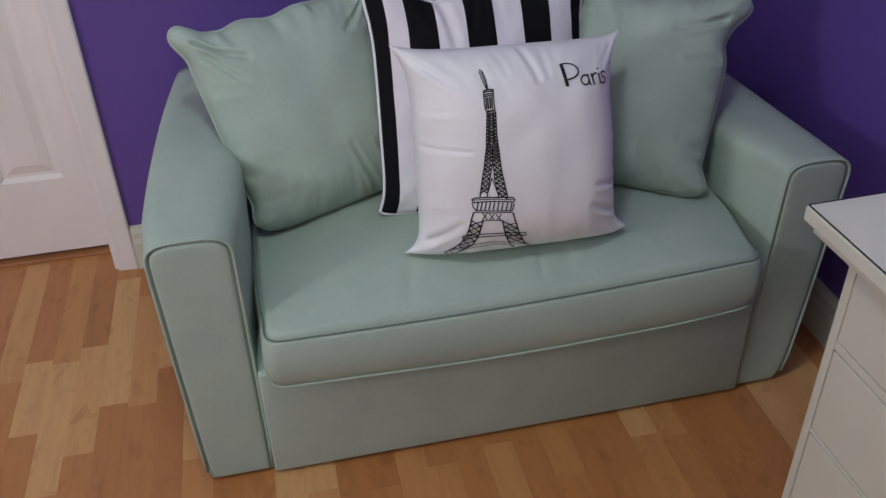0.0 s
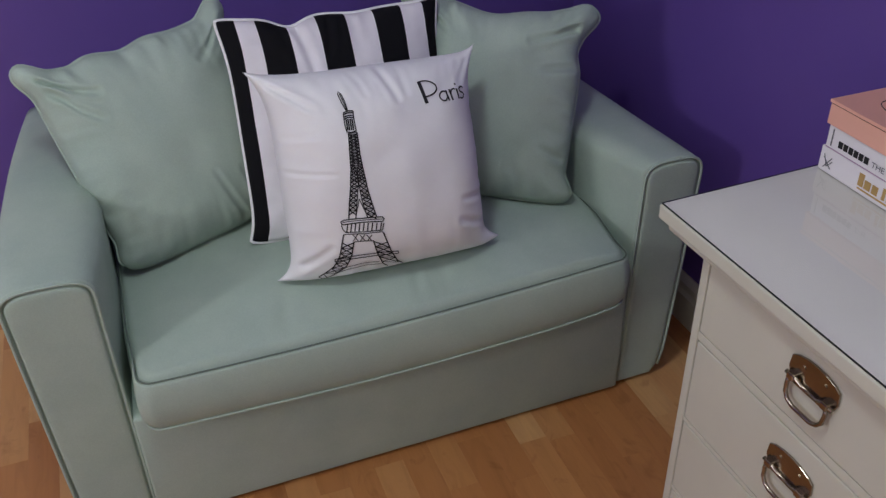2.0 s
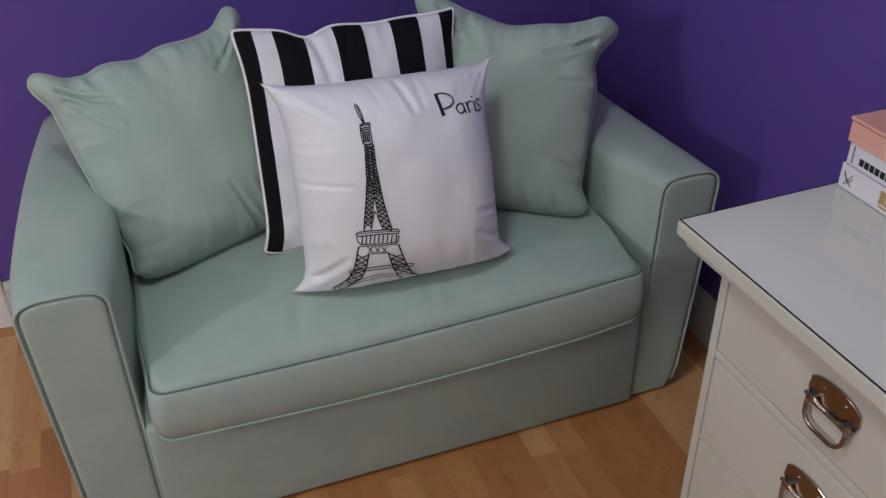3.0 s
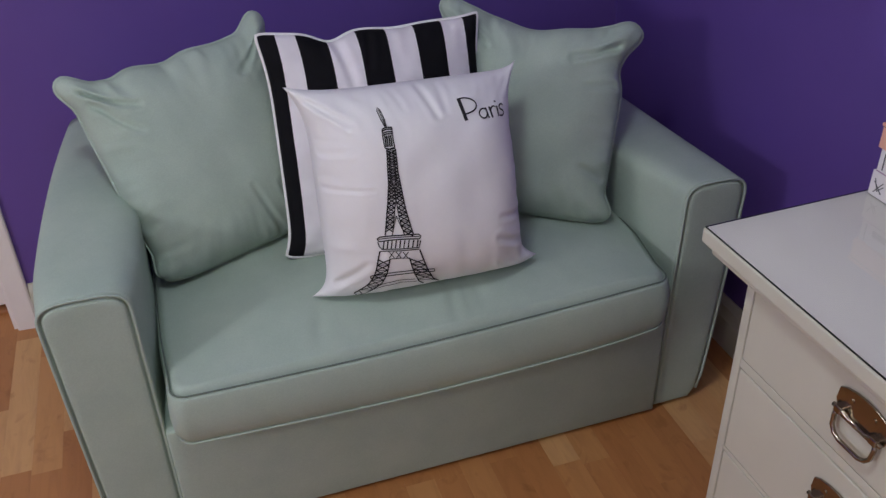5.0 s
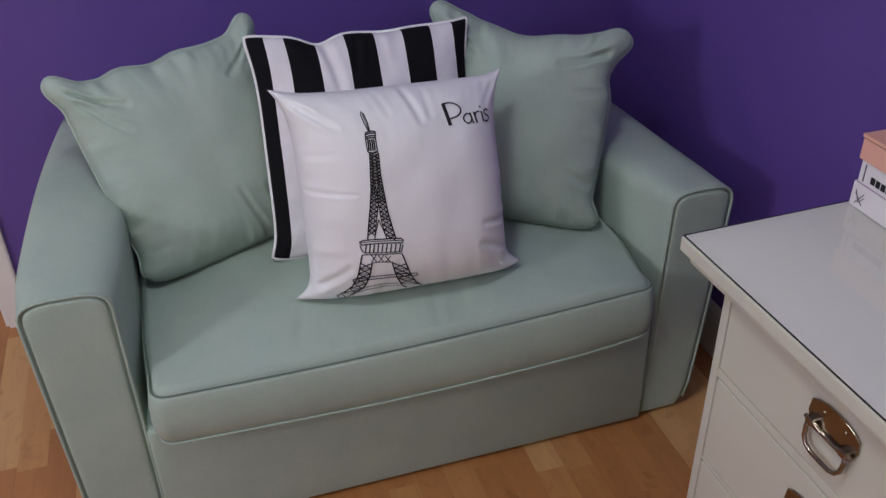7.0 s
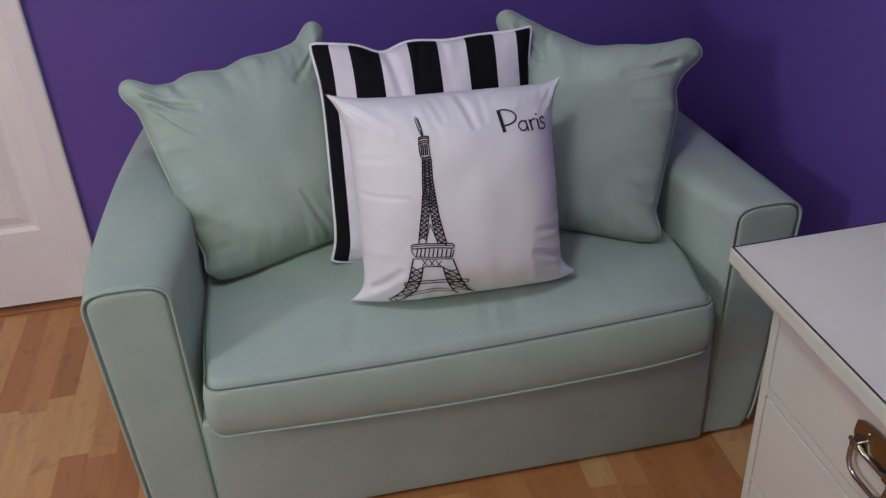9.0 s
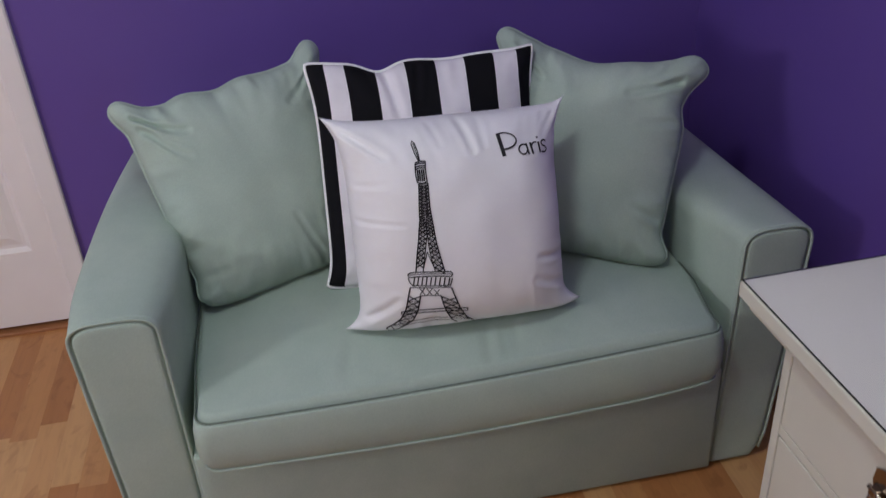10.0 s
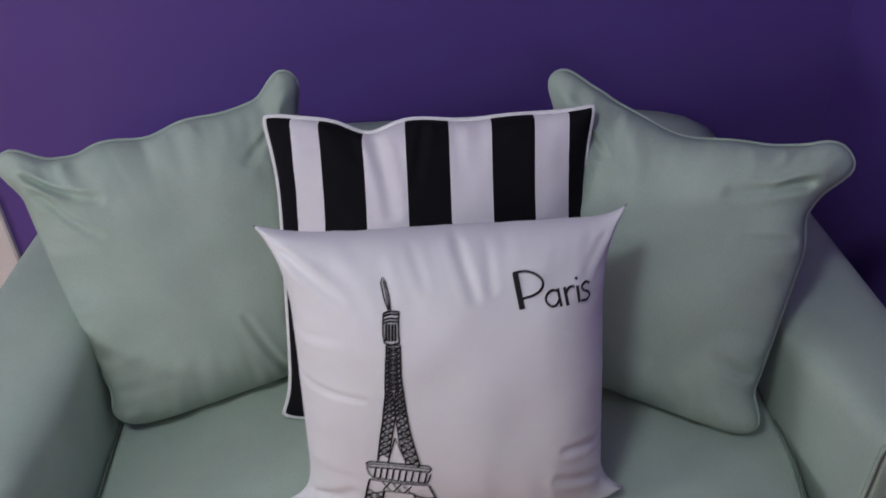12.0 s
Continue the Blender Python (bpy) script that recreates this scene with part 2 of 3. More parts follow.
setting(part("wall_west", box(ROOM_X0 - T, ROOM_Y0, -0.009, ROOM_X0, ROOM_Y1, CEIL), PURPLE), "purple painted wall", "wall")


def baseboard(x0, y0, x1, y1, inward):
    """A moulded white skirting board from one point to another; inward is the side to the room."""
    profile = [(0, 0), (0.016, 0), (0.016, 0.085), (0.012, 0.10), (0.012, 0.118), (0.006, 0.132), (0.004, 0.14), (0, 0.14)]
    a, b, n = Vector((x0, y0, 0)), Vector((x1, y1, 0)), Vector((*inward, 0))
    return loft([[p + n * d + Vector((0, 0, z)) for d, z in profile] for p in (a, b)])


for x0, y0, x1, y1, inward in ((CASE_R + 0.002, ROOM_Y1, ROOM_X1, ROOM_Y1, (0, -1)), (ROOM_X1, ROOM_Y1 - 0.018, ROOM_X1, ROOM_Y0, (-1, 0)), (ROOM_X0, ROOM_Y1, CASE_L - 0.002, ROOM_Y1, (0, -1))):
    setting(part("baseboard", baseboard(x0, y0, x1, y1, inward), WHITE_PAINT), "white moulded wooden baseboard", "baseboard")


def panelled_door():
    """A white six-panel door in its moulded casing."""
    door = setting(new("door_1"), "closed white six-panel interior door", "door")
    y = ROOM_Y1 + 0.105
    x0, x1, z0, z1 = OPEN_L + 0.012, OPEN_R - 0.012, 0.022, DOOR_TOP - 0.012
    w = x1 - x0
    stile, mid = 0.088, 0.10
    pw = (w - 2 * stile - mid) / 2
    rows = [(0.262, 0.80), (0.96, 1.60), (1.70, 1.93)]
    bm, panels = bmesh.new(), []
    cols = [(x0 + stile, x0 + stile + pw), (x1 - stile - pw, x1 - stile)]
    xs = sorted({x0, x1, *[c for pair in cols for c in pair]})
    zs = sorted({z0, z1, *[c for pair in rows for c in pair]})
    for i in range(len(xs) - 1):
        for k in range(len(zs) - 1):
            if (xs[i], xs[i + 1]) in cols and (zs[k], zs[k + 1]) in rows:
                pbm, loops = bmesh.new(), []
                panels.append(pbm)
                for inset, depth in ((0, 0), (0.012, 0.010), (0.022, 0.010), (0.048, 0.002)):
                    loops.append([pbm.verts.new(p) for p in ((xs[i] + inset, y + depth, zs[k] + inset), (xs[i + 1] - inset, y + depth, zs[k] + inset), (xs[i + 1] - inset, y + depth, zs[k + 1] - inset), (xs[i] + inset, y + depth, zs[k + 1] - inset))])
                for a, b in zip(loops, loops[1:]):
                    for q in range(4):
                        pbm.faces.new((a[q], a[(q + 1) % 4], b[(q + 1) % 4], b[q]))
                pbm.faces.new(loops[-1])
            else:
                bm.faces.new([bm.verts.new(p) for p in ((xs[i], y, zs[k]), (xs[i + 1], y, zs[k]), (xs[i + 1], y, zs[k + 1]), (xs[i], y, zs[k + 1]))])
    bmesh.ops.remove_doubles(bm, verts=bm.verts, dist=0.0002)
    box(x0, y + 0.013, z0, x1, y + 0.036, z1, bm=bm)
    leaf = part("door_leaf", bm, DOOR_PAINT, door)
    for pbm in panels:
        part("panel", pbm, DOOR_PAINT, leaf)
    profile = [(0, 0), (0, 0.007), (0.004, 0.010), (0.022, 0.011), (0.040, 0.0125), (0.052, 0.014), (0.057, 0.011), (0.057, 0)]
    yw = ROOM_Y1
    for side, xin in ((1, OPEN_R), (-1, OPEN_L)):
        part("casing", loft([[(xin + side * d, yw - h, z) for d, h in profile] for z in (0, DOOR_TOP)]), DOOR_PAINT, door)
    part("casing", loft([[(x, yw - h, DOOR_TOP + d) for d, h in profile] for x in (CASE_L, CASE_R)]), DOOR_PAINT, door)
    for xa, xb in ((OPEN_L, OPEN_L + 0.010), (OPEN_R - 0.010, OPEN_R)):
        part("jamb", box(xa, yw + 0.001, 0, xb, yw + T + 0.03, DOOR_TOP), DOOR_PAINT, door)
    part("threshold", box(OPEN_L + 0.010, yw + 0.088, -0.004, OPEN_R - 0.010, yw + T + 0.03, 0.010, 0.004), THRESHOLD, door, "brown wooden threshold strip")
    knob = smooth(part("door_knob", tube([(x0 + 0.06, y, 0.97), (x0 + 0.06, y - 0.04, 0.97)], 0.012, 12), STEEL, door, "brushed metal knob"))
    return door


panelled_door()


def ceiling_lamp(x, y):
    fixture = thing("ceiling_light", "round ceiling light with brushed metal rim", "ceiling light")
    prof = [(0.19, 0.0), (0.19, -0.02), (0.175, -0.025)]
    rings = [[(x + r * math.cos(a), y + r * math.sin(a), CEIL + z) for a in (2 * math.pi * k / 32 for k in range(32))] for r, z in prof]
    part("rim", loft(rings, caps=False), STEEL, fixture)
    part("diffuser", loft([[(x + r * math.cos(a), y + r * math.sin(a), CEIL + z) for a in (2 * math.pi * k / 32 for k in range(32))] for r, z in ((0.172, -0.006), (0.172, -0.018))]), OPAL, fixture, "frosted diffuser")


# unseen fixture, its form assumed, added where the second light hangs
def wall_lamp(x, y, z):
    fixture = thing("wall_lamp", "small brushed metal wall lamp, unseen, added to carry the second light", "wall lamp")
    part("backplate", tube([(ROOM_X0, y, z), (ROOM_X0 + 0.02, y, z)], 0.06, 24), STEEL, fixture)
    smooth(part("bracket", tube([(ROOM_X0 + 0.02, y, z), (ROOM_X0 + 0.12, y, z - 0.03), (x - 0.11, y, z - 0.02)], 0.009, 10), STEEL, fixture))


ceiling_lamp(LAMPS[0][0][0], LAMPS[0][0][1])
wall_lamp(*LAMPS[1][0])


# ---- loveseat ----
loveseat = thing("loveseat", "pale sage green fabric loveseat with piped edges", "sofa")
SEAT_IN_L, SEAT_IN_R = 0.0, 1.095
ARM_FRONT, BACK_REAR = 0.0, 0.845


def arm_section(side, y, grow=0.0):
    """Cross-section of an arm at depth y; side -1 is the arm by the door, 1 the one by the desk."""
    k = y / 0.80
    puff = 0.020 * math.sin(math.pi * min(1, max(0, (y - 0.0) / 0.5)) ) if y < 0.5 else 0.0
    top = 0.623 + 0.010 * math.sin(math.pi * min(1, k)) if side < 0 else 0.609 - 0.034 * min(1, k)
    swell = 0.011 * min(1.0, max(0.0, y / 0.12))
    lean = min(1.0, max(0.0, (y - 0.02) / 0.20))
    inner_top, inner_bot = (0.008 + puff + 0.02 * k, 0.008) if side < 0 else (1.112 - puff - 0.020 * lean, 1.092 - 0.024 * lean)
    outer_top, outer_bot = (-0.150 - swell + 0.046 * k * k, -0.132 - swell) if side < 0 else (1.256 + 0.3 * swell - 0.01 * k, 1.216 + 0.3 * swell)
    lo, hi = min(inner_top, outer_top), max(inner_top, outer_top)
    blo, bhi = (outer_bot, inner_bot) if side < 0 else (inner_bot, outer_bot)
    r, foot = 0.045, 0.006 + 0.6 * max(0.0, -grow)
    pts = []
    for i in range(9):
        z = foot + (top - r - foot) * (i / 8) ** 1.5
        f = (z / (top - r)) ** 0.75
        worn = 0.024 * max(0.0, 1 - z / 0.06) ** 2 if side > 0 else 0.0
        pts.append((bhi + (hi - bhi) * f + grow - worn, z))
    w = hi - lo
    for i in range(1, 13):
        a = math.pi * i / 13
        c, s = math.cos(a), math.sin(a)
        c = math.copysign(abs(c) ** 0.55, c)
        s = s ** 0.75
        pts.append(((lo + hi) / 2 + (w / 2 + grow) * c, top - r + (r + grow) * s))
    for i in range(8, -1, -1):
        z = foot + (top - r - foot) * (i / 8) ** 1.5
        f = (z / (top - r)) ** 0.75
        worn = 0.008 * max(0.0, 1 - z / 0.04) ** 2 if side < 0 else 0.0
        pts.append((blo + (lo - blo) * f - grow + worn, z))
    return [(x, y, z) for x, z in pts]


for side in (-1, 1):
    ys = [0.006, 0.012, 0.03] + [0.03 + 0.775 * i / 20 for i in range(1, 21)]
    secs = [[(x, y + d, z) for x, y, z in arm_section(side, 0.0, g)] for g, d in ((-0.036, -0.004), (-0.020, -0.0038), (-0.013, -0.0032), (-0.0094, -0.0018), (-0.0080, 0.006), (-0.0066, 0.007), (-0.004, 0.002))]
    secs += [arm_section(side, y, 0.0) for y in ys]
    arm = smooth(part("arm", loft(secs), SAGE, loveseat))
    for p in arm.data.polygons:
        if len(p.vertices) > 4:
            p.use_smooth = False
    welt = [(x, -0.001, z) for x, _, z in arm_section(side, 0.006, -0.002)[1:-1]]
    smooth(part("piping", tube(welt, 0.0030, 8), PIPING, arm))

# back rest, gently domed along its top
secs = []
for i in range(25):
    x = -0.03 + 1.155 * i / 24
    e = abs(2 * i / 24 - 1)
    top = 0.677 - 0.05 * e ** 8 - 0.008 * (x - 0.4)
    ring = [(x, 0.60, 0.02), (x, 0.62, 0.30), (x, 0.655, top - 0.06), (x, 0.672, top - 0.018), (x, 0.70, top), (x, 0.76, top + 0.004), (x, 0.81, top - 0.004), (x, 0.835, top - 0.03), (x, BACK_REAR, top - 0.08), (x, BACK_REAR, 0.02)]
    secs.append(ring)
back = smooth(part("back", loft(secs), SAGE, loveseat))
smooth(part("piping", tube([s[4] for s in secs], 0.004), PIPING, back))

# front rail and deck under the cushion
rail = box(0.009, -0.016, 0.010, 1.093, 0.60, 0.292, 0.006, 2)
smooth(part("front_rail", rail, SAGE, loveseat))
for x, y in ((-0.06, 0.06), (1.15, 0.06), (-0.03, 0.76), (1.14, 0.76)):
    part("foot", box(x - 0.025, y - 0.025, 0, x + 0.025, y + 0.025, 0.014, 0.002), DARK, loveseat, "small dark foot")


def seat_edge(s, inset, bow=True):
    """Outline of the seat cushion in plan, s from 0 to 1 round it."""
    x0, x1, y0, y1, r = 0.033 + inset, 1.062 - inset, -0.068 + inset, 0.600 - inset, 0.030
    w, d = x1 - x0, y1 - y0
    per = 2 * (w + d)
    q = s * per
    if q < w:
        p = Vector((x0 + q, y0))
    elif q < w + d:
        p = Vector((x1, y0 + q - w))
    elif q < 2 * w + d:
        p = Vector((x1 - (q - w - d), y1))
    else:
        p = Vector((x0, y1 - (q - 2 * w - d)))
    c = Vector((min(max(p.x, x0 + r), x1 - r), min(max(p.y, y0 + r), y1 - r)))
    off = p - c
    if off.length > r:
        p = c + off.normalized() * r
    u = (p.x - x0) / w
    p.x += (0.018 if u > 0.5 else 0.006) * (2 * u - 1) * min(1.0, max(0.0, p.y / 0.12))
    front = max(0.0, 1 - (p.y - y0) / 0.25)
    p.y -= 0.014 * front * (1 - abs(2 * u - 1) ** 2.5)
    return p


def seat_cushion():
    n, rings = 480, []
    puckers = ((0.600, 0.000, 0.011, 0.045), (0.628, -0.012, 0.010, 0.035), (0.655, 0.004, 0.012, 0.04), (0.33, 0.015, 0.014, 0.04))
    def ring(inset, z_of):
        out = []
        for k in range(n):
            p = seat_edge(k / n, inset)
            out.append((p.x, p.y, z_of(p)))
        return out
    def crown(p, h):
        u, v = (p.x - 0.548) / 0.512, (p.y - 0.25) / 0.36
        return h * max(0.0, 1 - u ** 4) * max(0.0, 1 - abs(v) ** 3)
    side = [(0.05, 0.280), (0.012, 0.288), (0.004, 0.298), (-0.004, 0.320), (-0.006, 0.352), (-0.004, 0.385), (0.000, 0.404), (0.0032, 0.4112), (0.0060, 0.4000), (0.0094, 0.4135)]
    def plump(p, z):
        """The cushion is fuller towards the desk-side arm."""
        rise = 0.012 * min(1.0, max(0.0, (p.x - 0.84) / 0.2)) ** 2
        return 0.019 * min(1.0, max(0.0, p.x)) * min(1.0, max(0.0, (z - 0.298) / 0.11)) + rise * max(0.0, min(1.0, (0.41 - z) / 0.11))

    for inset, z in side:
        rings.append(ring(inset, lambda p: z + plump(p, z) + 0.006 * math.sin(9 * p.x) * (0.3 if z < 0.4 else 0.12)))
    def top(p):
        z = 0.420 + plump(p, 0.42) + crown(p, 0.034) + 0.004 * noise.noise((p.x * 6, p.y * 6, 2.0)) + 0.0016 * noise.noise((p.x * 22, p.y * 9, 5.0))
        for px, py, wx, wy in puckers:
            z -= 0.0048 * math.exp(-((p.x - px - 0.2 * (p.y - py)) / wx) ** 2 - ((p.y - py) / wy) ** 2)
        return z

    for inset in (0.015, *[0.022 + 0.012 * k for k in range(25)]):
        rings.append(ring(inset, top))
    seat = smooth(part("seat_cushion", loft(rings), SAGE, loveseat))
    # the top cord's dark colour stands for shade in the seam groove
    for inset, z, radius, sway, cord in ((0.0058, 0.4118, 0.0018, 0.0007, SEAM_SHADE_CORD), (0.004, 0.298, 0.0027, 0.0018, PIPING)):
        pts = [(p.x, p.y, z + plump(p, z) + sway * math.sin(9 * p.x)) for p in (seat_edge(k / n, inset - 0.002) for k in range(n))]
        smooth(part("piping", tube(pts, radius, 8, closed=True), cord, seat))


seat_cushion()


# ---- cushions ----
class Pillow:
    """A stuffed square cushion hung between four corners; u runs to the right, v downwards."""

    def __init__(self, tl, tr, br, bl, front, rear, pinch, seed, dips=(), sharp=4.0, full=0.5, ears=(1.022, 0.05), folds=0.006, hump=None, tuck=0.0, creases=(), sharp_low=0.0, nips=(), firm=2.4):
        self.c = [Vector(p) for p in (tl, tr, br, bl)]
        self.front, self.rear, self.pinch, self.seed, self.dips, self.sharp, self.full, self.ears, self.folds, self.hump, self.tuck, self.creases, self.sharp_low, self.nips, self.firm = front, rear, pinch, seed, dips, sharp, full, ears, folds, hump, tuck, creases, sharp_low or sharp, nips, firm
        across, down = self.c[1] - self.c[0] + self.c[2] - self.c[3], self.c[3] - self.c[0] + self.c[2] - self.c[1]
        self.normal = down.cross(across).normalized()
        if self.normal.y > 0:
            self.normal.negate()

    def neck(self, t, hump):
        if self.hump is None:
            return max(0.0, 1 - abs(t) ** (self.sharp if t < 0 else self.sharp_low))
        q = min(1.0, max(0.0, (abs(t) - 0.68) / 0.28))
        return (1 - q * q * (3 - 2 * q)) * (1 - hump * math.exp(-(t / 0.45) ** 2))

    def at(self, u, v, side=1, lift=0.0):
        a, b = 2 * u - 1, 2 * v - 1
        low = self.tuck * min(1.0, max(0.0, b + 0.3))
        round_off = self.ears[0] - self.ears[1] * abs(a * b) ** 9 - low * (0.3 + abs(a * b) ** 4)
        a, b = a * round_off, b * round_off
        pu = a * (1 - self.pinch[0] * self.neck(b, 0.0))
        pu -= sum(d * math.exp(-((v - v0) / w) ** 2) * (max(0.0, a) if d > 0 else min(0.0, a)) for v0, w, d in self.nips)
        drop = sum(d * math.exp(-((u - u0) / w) ** 2) for u0, w, d in self.dips) * max(0.0, 1 - v * 2.5)
        pv = b * (1 - self.pinch[1 if b < 0 else 2] * self.neck(a, self.hump or 0.0)) + drop
        u2, v2 = (pu + 1) / 2, (pv + 1) / 2
        tl, tr, br, bl = self.c
        mid = (tl * (1 - u2) + tr * u2) * (1 - v2) + (bl * (1 - u2) + br * u2) * v2
        a, b = 2 * u - 1, 2 * v - 1
        f = max(0.0, 1 - abs(a) ** self.firm) * max(0.0, 1 - abs(b) ** self.firm)
        h = (self.front if side > 0 else self.rear) * f ** self.full
        rim = min(1.0, (1 - f) * 1.3) * min(1.0, f * 12)
        fold = noise.noise((u * 5 + self.seed, v * 5, side * 3.1)) * 0.010 * min(1.0, f * 8)
        ang = math.atan2(b, a)
        crease = math.sin(ang * 22 + 5 * noise.noise((u * 3, v * 3, self.seed))) * 0.0022 * rim * (abs(a * b)) ** 0.8
        pulls = 0.0
        for k, (along, away) in enumerate(((u, v), (u, 1 - v), (v, u), (v, 1 - u))):
            wave = 0.45 - 1.9 * abs(noise.noise((along * 10 + self.seed, away * 3, k * 7.3 + side))) + 0.6 * noise.noise((along * 27, away * 4, k * 3.1 + self.seed))
            pulls += self.folds * wave * math.exp(-away / (0.09 + 0.08 * noise.noise((along * 4, k, self.seed))))
        for ua, va, ub, vb, deep, wide in self.creases:
            du, dv = ub - ua, vb - va
            q = min(1.0, max(0.0, ((u - ua) * du + (v - va) * dv) / (du * du + dv * dv)))
            away = math.hypot(u - ua - q * du, v - va - q * dv)
            lift_up = 0.5 * math.exp(-((away - 2.2 * wide) / wide) ** 2)
            pulls -= side * deep * (1 - 0.6 * q) * (math.exp(-(away / wide) ** 2) - lift_up) if side > 0 else 0.0
        pulls *= min(1.0, f * 9)
        h = max(h + fold * 0.6 + crease + pulls, 0.0005 if f > 0 else 0)
        return mid + side * self.normal * (h + lift)

    def straight(self, u, v):
        """Where a point lies across the cloth, so that woven stripes run straight to the flared corners."""
        a, b = 2 * u - 1, 2 * v - 1
        return 0.5 + 0.5 * a * (1 - 0.7 * self.pinch[0] * self.neck(b, 0.0)) / (1 - 0.7 * self.pinch[0])

    def mesh(self, n=96):
        bm = bmesh.new()
        uv = bm.loops.layers.uv.new("UVMap")
        for side in (1, -1):
            grid = [[bm.verts.new(self.at(i / n, k / n, side)) for i in range(n + 1)] for k in range(n + 1)]
            for k in range(n):
                for i in range(n):
                    ij = [(i, k), (i, k + 1), (i + 1, k + 1), (i + 1, k)]
                    if side < 0:
                        ij = ij[::-1]
                    f = bm.faces.new([grid[q][p] for p, q in ij])
                    for loop, (p, q) in zip(f.loops, ij):
                        loop[uv].uv = (self.straight(p / n, q / n), 1 - q / n)
        bmesh.ops.remove_doubles(bm, verts=bm.verts, dist=0.0004)
        bmesh.ops.recalc_face_normals(bm, faces=bm.faces)
        return bm

    def rim(self, n=40):
        pts = [(i / n, 0) for i in range(n)] + [(1, i / n) for i in range(n)] + [(1 - i / n, 1) for i in range(n)] + [(0, 1 - i / n) for i in range(n)]
        return [self.at(u, v) for u, v in pts]


def cushion(name, pillow, material, label, piping=None, radius=0.004, group=""):
    top = thing(name, label, "cushion", group)
    cover = smooth(part("cover", pillow.mesh(), material, top))
    if piping:
        smooth(part("piping", tube(pillow.rim(), radius, 8, closed=True), piping, top))
    return top


LEFT = Pillow((-0.071, 0.434, 0.848), (0.352, 0.570, 0.895), (0.47, 0.40, 0.484), (0.043, 0.258, 0.446), 0.095, 0.07, (0.10, 0.15, 0.0), 1.0, dips=((0.47, 0.10, 0.085), (0.70, 0.14, 0.045), (0.24, 0.05, 0.03)), full=0.42, ears=(1.05, 0.055), folds=0.013, hump=0.3, tuck=0.05, creases=((0.08, 0.10, 0.24, 0.17, 0.011, 0.016), (0.06, 0.16, 0.20, 0.30, 0.008, 0.014), (0.62, 0.97, 0.56, 0.72, 0.004, 0.012), (0.74, 0.97, 0.70, 0.75, 0.004, 0.012), (0.88, 0.12, 0.76, 0.20, 0.006, 0.014)))
RIGHT = Pillow((0.768, 0.534, 0.885), (1.157, 0.318, 0.828), (1.017, 0.144, 0.463), (0.64, 0.36, 0.500), 0.095, 0.07, (0.13, 0.14, 0.0), 4.0, dips=((0.48, 0.16, 0.14), (0.86, 0.09, -0.085), (0.16, 0.07, -0.06)), nips=((0.24, 0.07, 0.055),), full=0.42, ears=(1.05, 0.055), folds=0.013, hump=0.4, tuck=0.015, creases=((0.93, 0.15, 0.72, 0.19, 0.010, 0.018), (0.96, 0.33, 0.80, 0.34, 0.006, 0.014), (0.96, 0.78, 0.84, 0.74, 0.006, 0.014), (0.12, 0.12, 0.24, 0.20, 0.008, 0.015)))
STRIPE = Pillow((0.324, 0.425, 0.897), (0.808, 0.416, 0.889), (0.806, 0.238, 0.462), (0.304, 0.246, 0.468), 0.075, 0.06, (0.115, 0.085, 0.0), 7.0, sharp=4.2, sharp_low=9.0, ears=(1.03, 0.045), folds=0.007, creases=((0.34, 0.02, 0.37, 0.28, 0.010, 0.017), (0.48, 0.02, 0.45, 0.18, 0.006, 0.013)), dips=((0.32, 0.075, 0.085), (0.60, 0.10, 0.025)))
PARIS = Pillow((0.337, 0.167, 0.880), (0.812, 0.211, 0.848), (0.800, 0.048, 0.485), (0.333, 0.082, 0.470), 0.122, 0.07, (0.155, 0.085, -0.06), 9.0, sharp=4.8, sharp_low=12.0, firm=3.0, ears=(1.004, 0.004), folds=0.0045, creases=((0.52, 0.02, 0.56, 0.16, 0.006, 0.013), (0.60, 0.02, 0.61, 0.14, 0.003, 0.012), (0.40, 0.02, 0.42, 0.12, 0.004, 0.012), (0.02, 0.46, 0.22, 0.48, 0.0035, 0.009), (0.03, 0.30, 0.16, 0.28, 0.002, 0.012), (0.94, 0.05, 0.90, 0.13, 0.004, 0.014), (0.97, 0.72, 0.84, 0.70, 0.006, 0.012), (0.97, 0.86, 0.82, 0.80, 0.007, 0.014), (0.04, 0.92, 0.16, 0.82, 0.008, 0.015), (0.05, 0.06, 0.17, 0.16, 0.007, 0.015)))
cushion("back_cushion", LEFT, SAGE, "sage green back cushion leaning beside the door-side arm", PIPING, 0.003, group="loose back cushions")
cushion("back_cushion", RIGHT, SAGE, "sage green back cushion leaning on the desk-side arm", PIPING, 0.003, group="loose back cushions")
cushion("throw_pillow", STRIPE, STRIPED, "black and white striped throw pillow with white piping", WHITE_COTTON, 0.004)
paris = cushion("throw_pillow", PARIS, WHITE_COTTON, "white cotton throw pillow printed with a tower drawing")



# ---- printed drawing and lettering on the white pillow ----
def sheet_uv(x, y):
    """From the drawing's own grid (0..700 across, 0..1000 down) to the pillow's u and v."""
    x, y = x / 700, y / 1000
    u = 0.207 + 0.4113 * x - 0.1876 * y + 0.1894 * x * x + 0.0262 * x * y - 0.0468 * y * y + 0.1254 * y ** 3
    v = 0.0577 - 0.1398 * x + 1.0081 * y + 0.2122 * x * x + 0.0921 * x * y - 0.3882 * y * y + 0.2698 * y ** 3
    return u, min(v, 0.985)


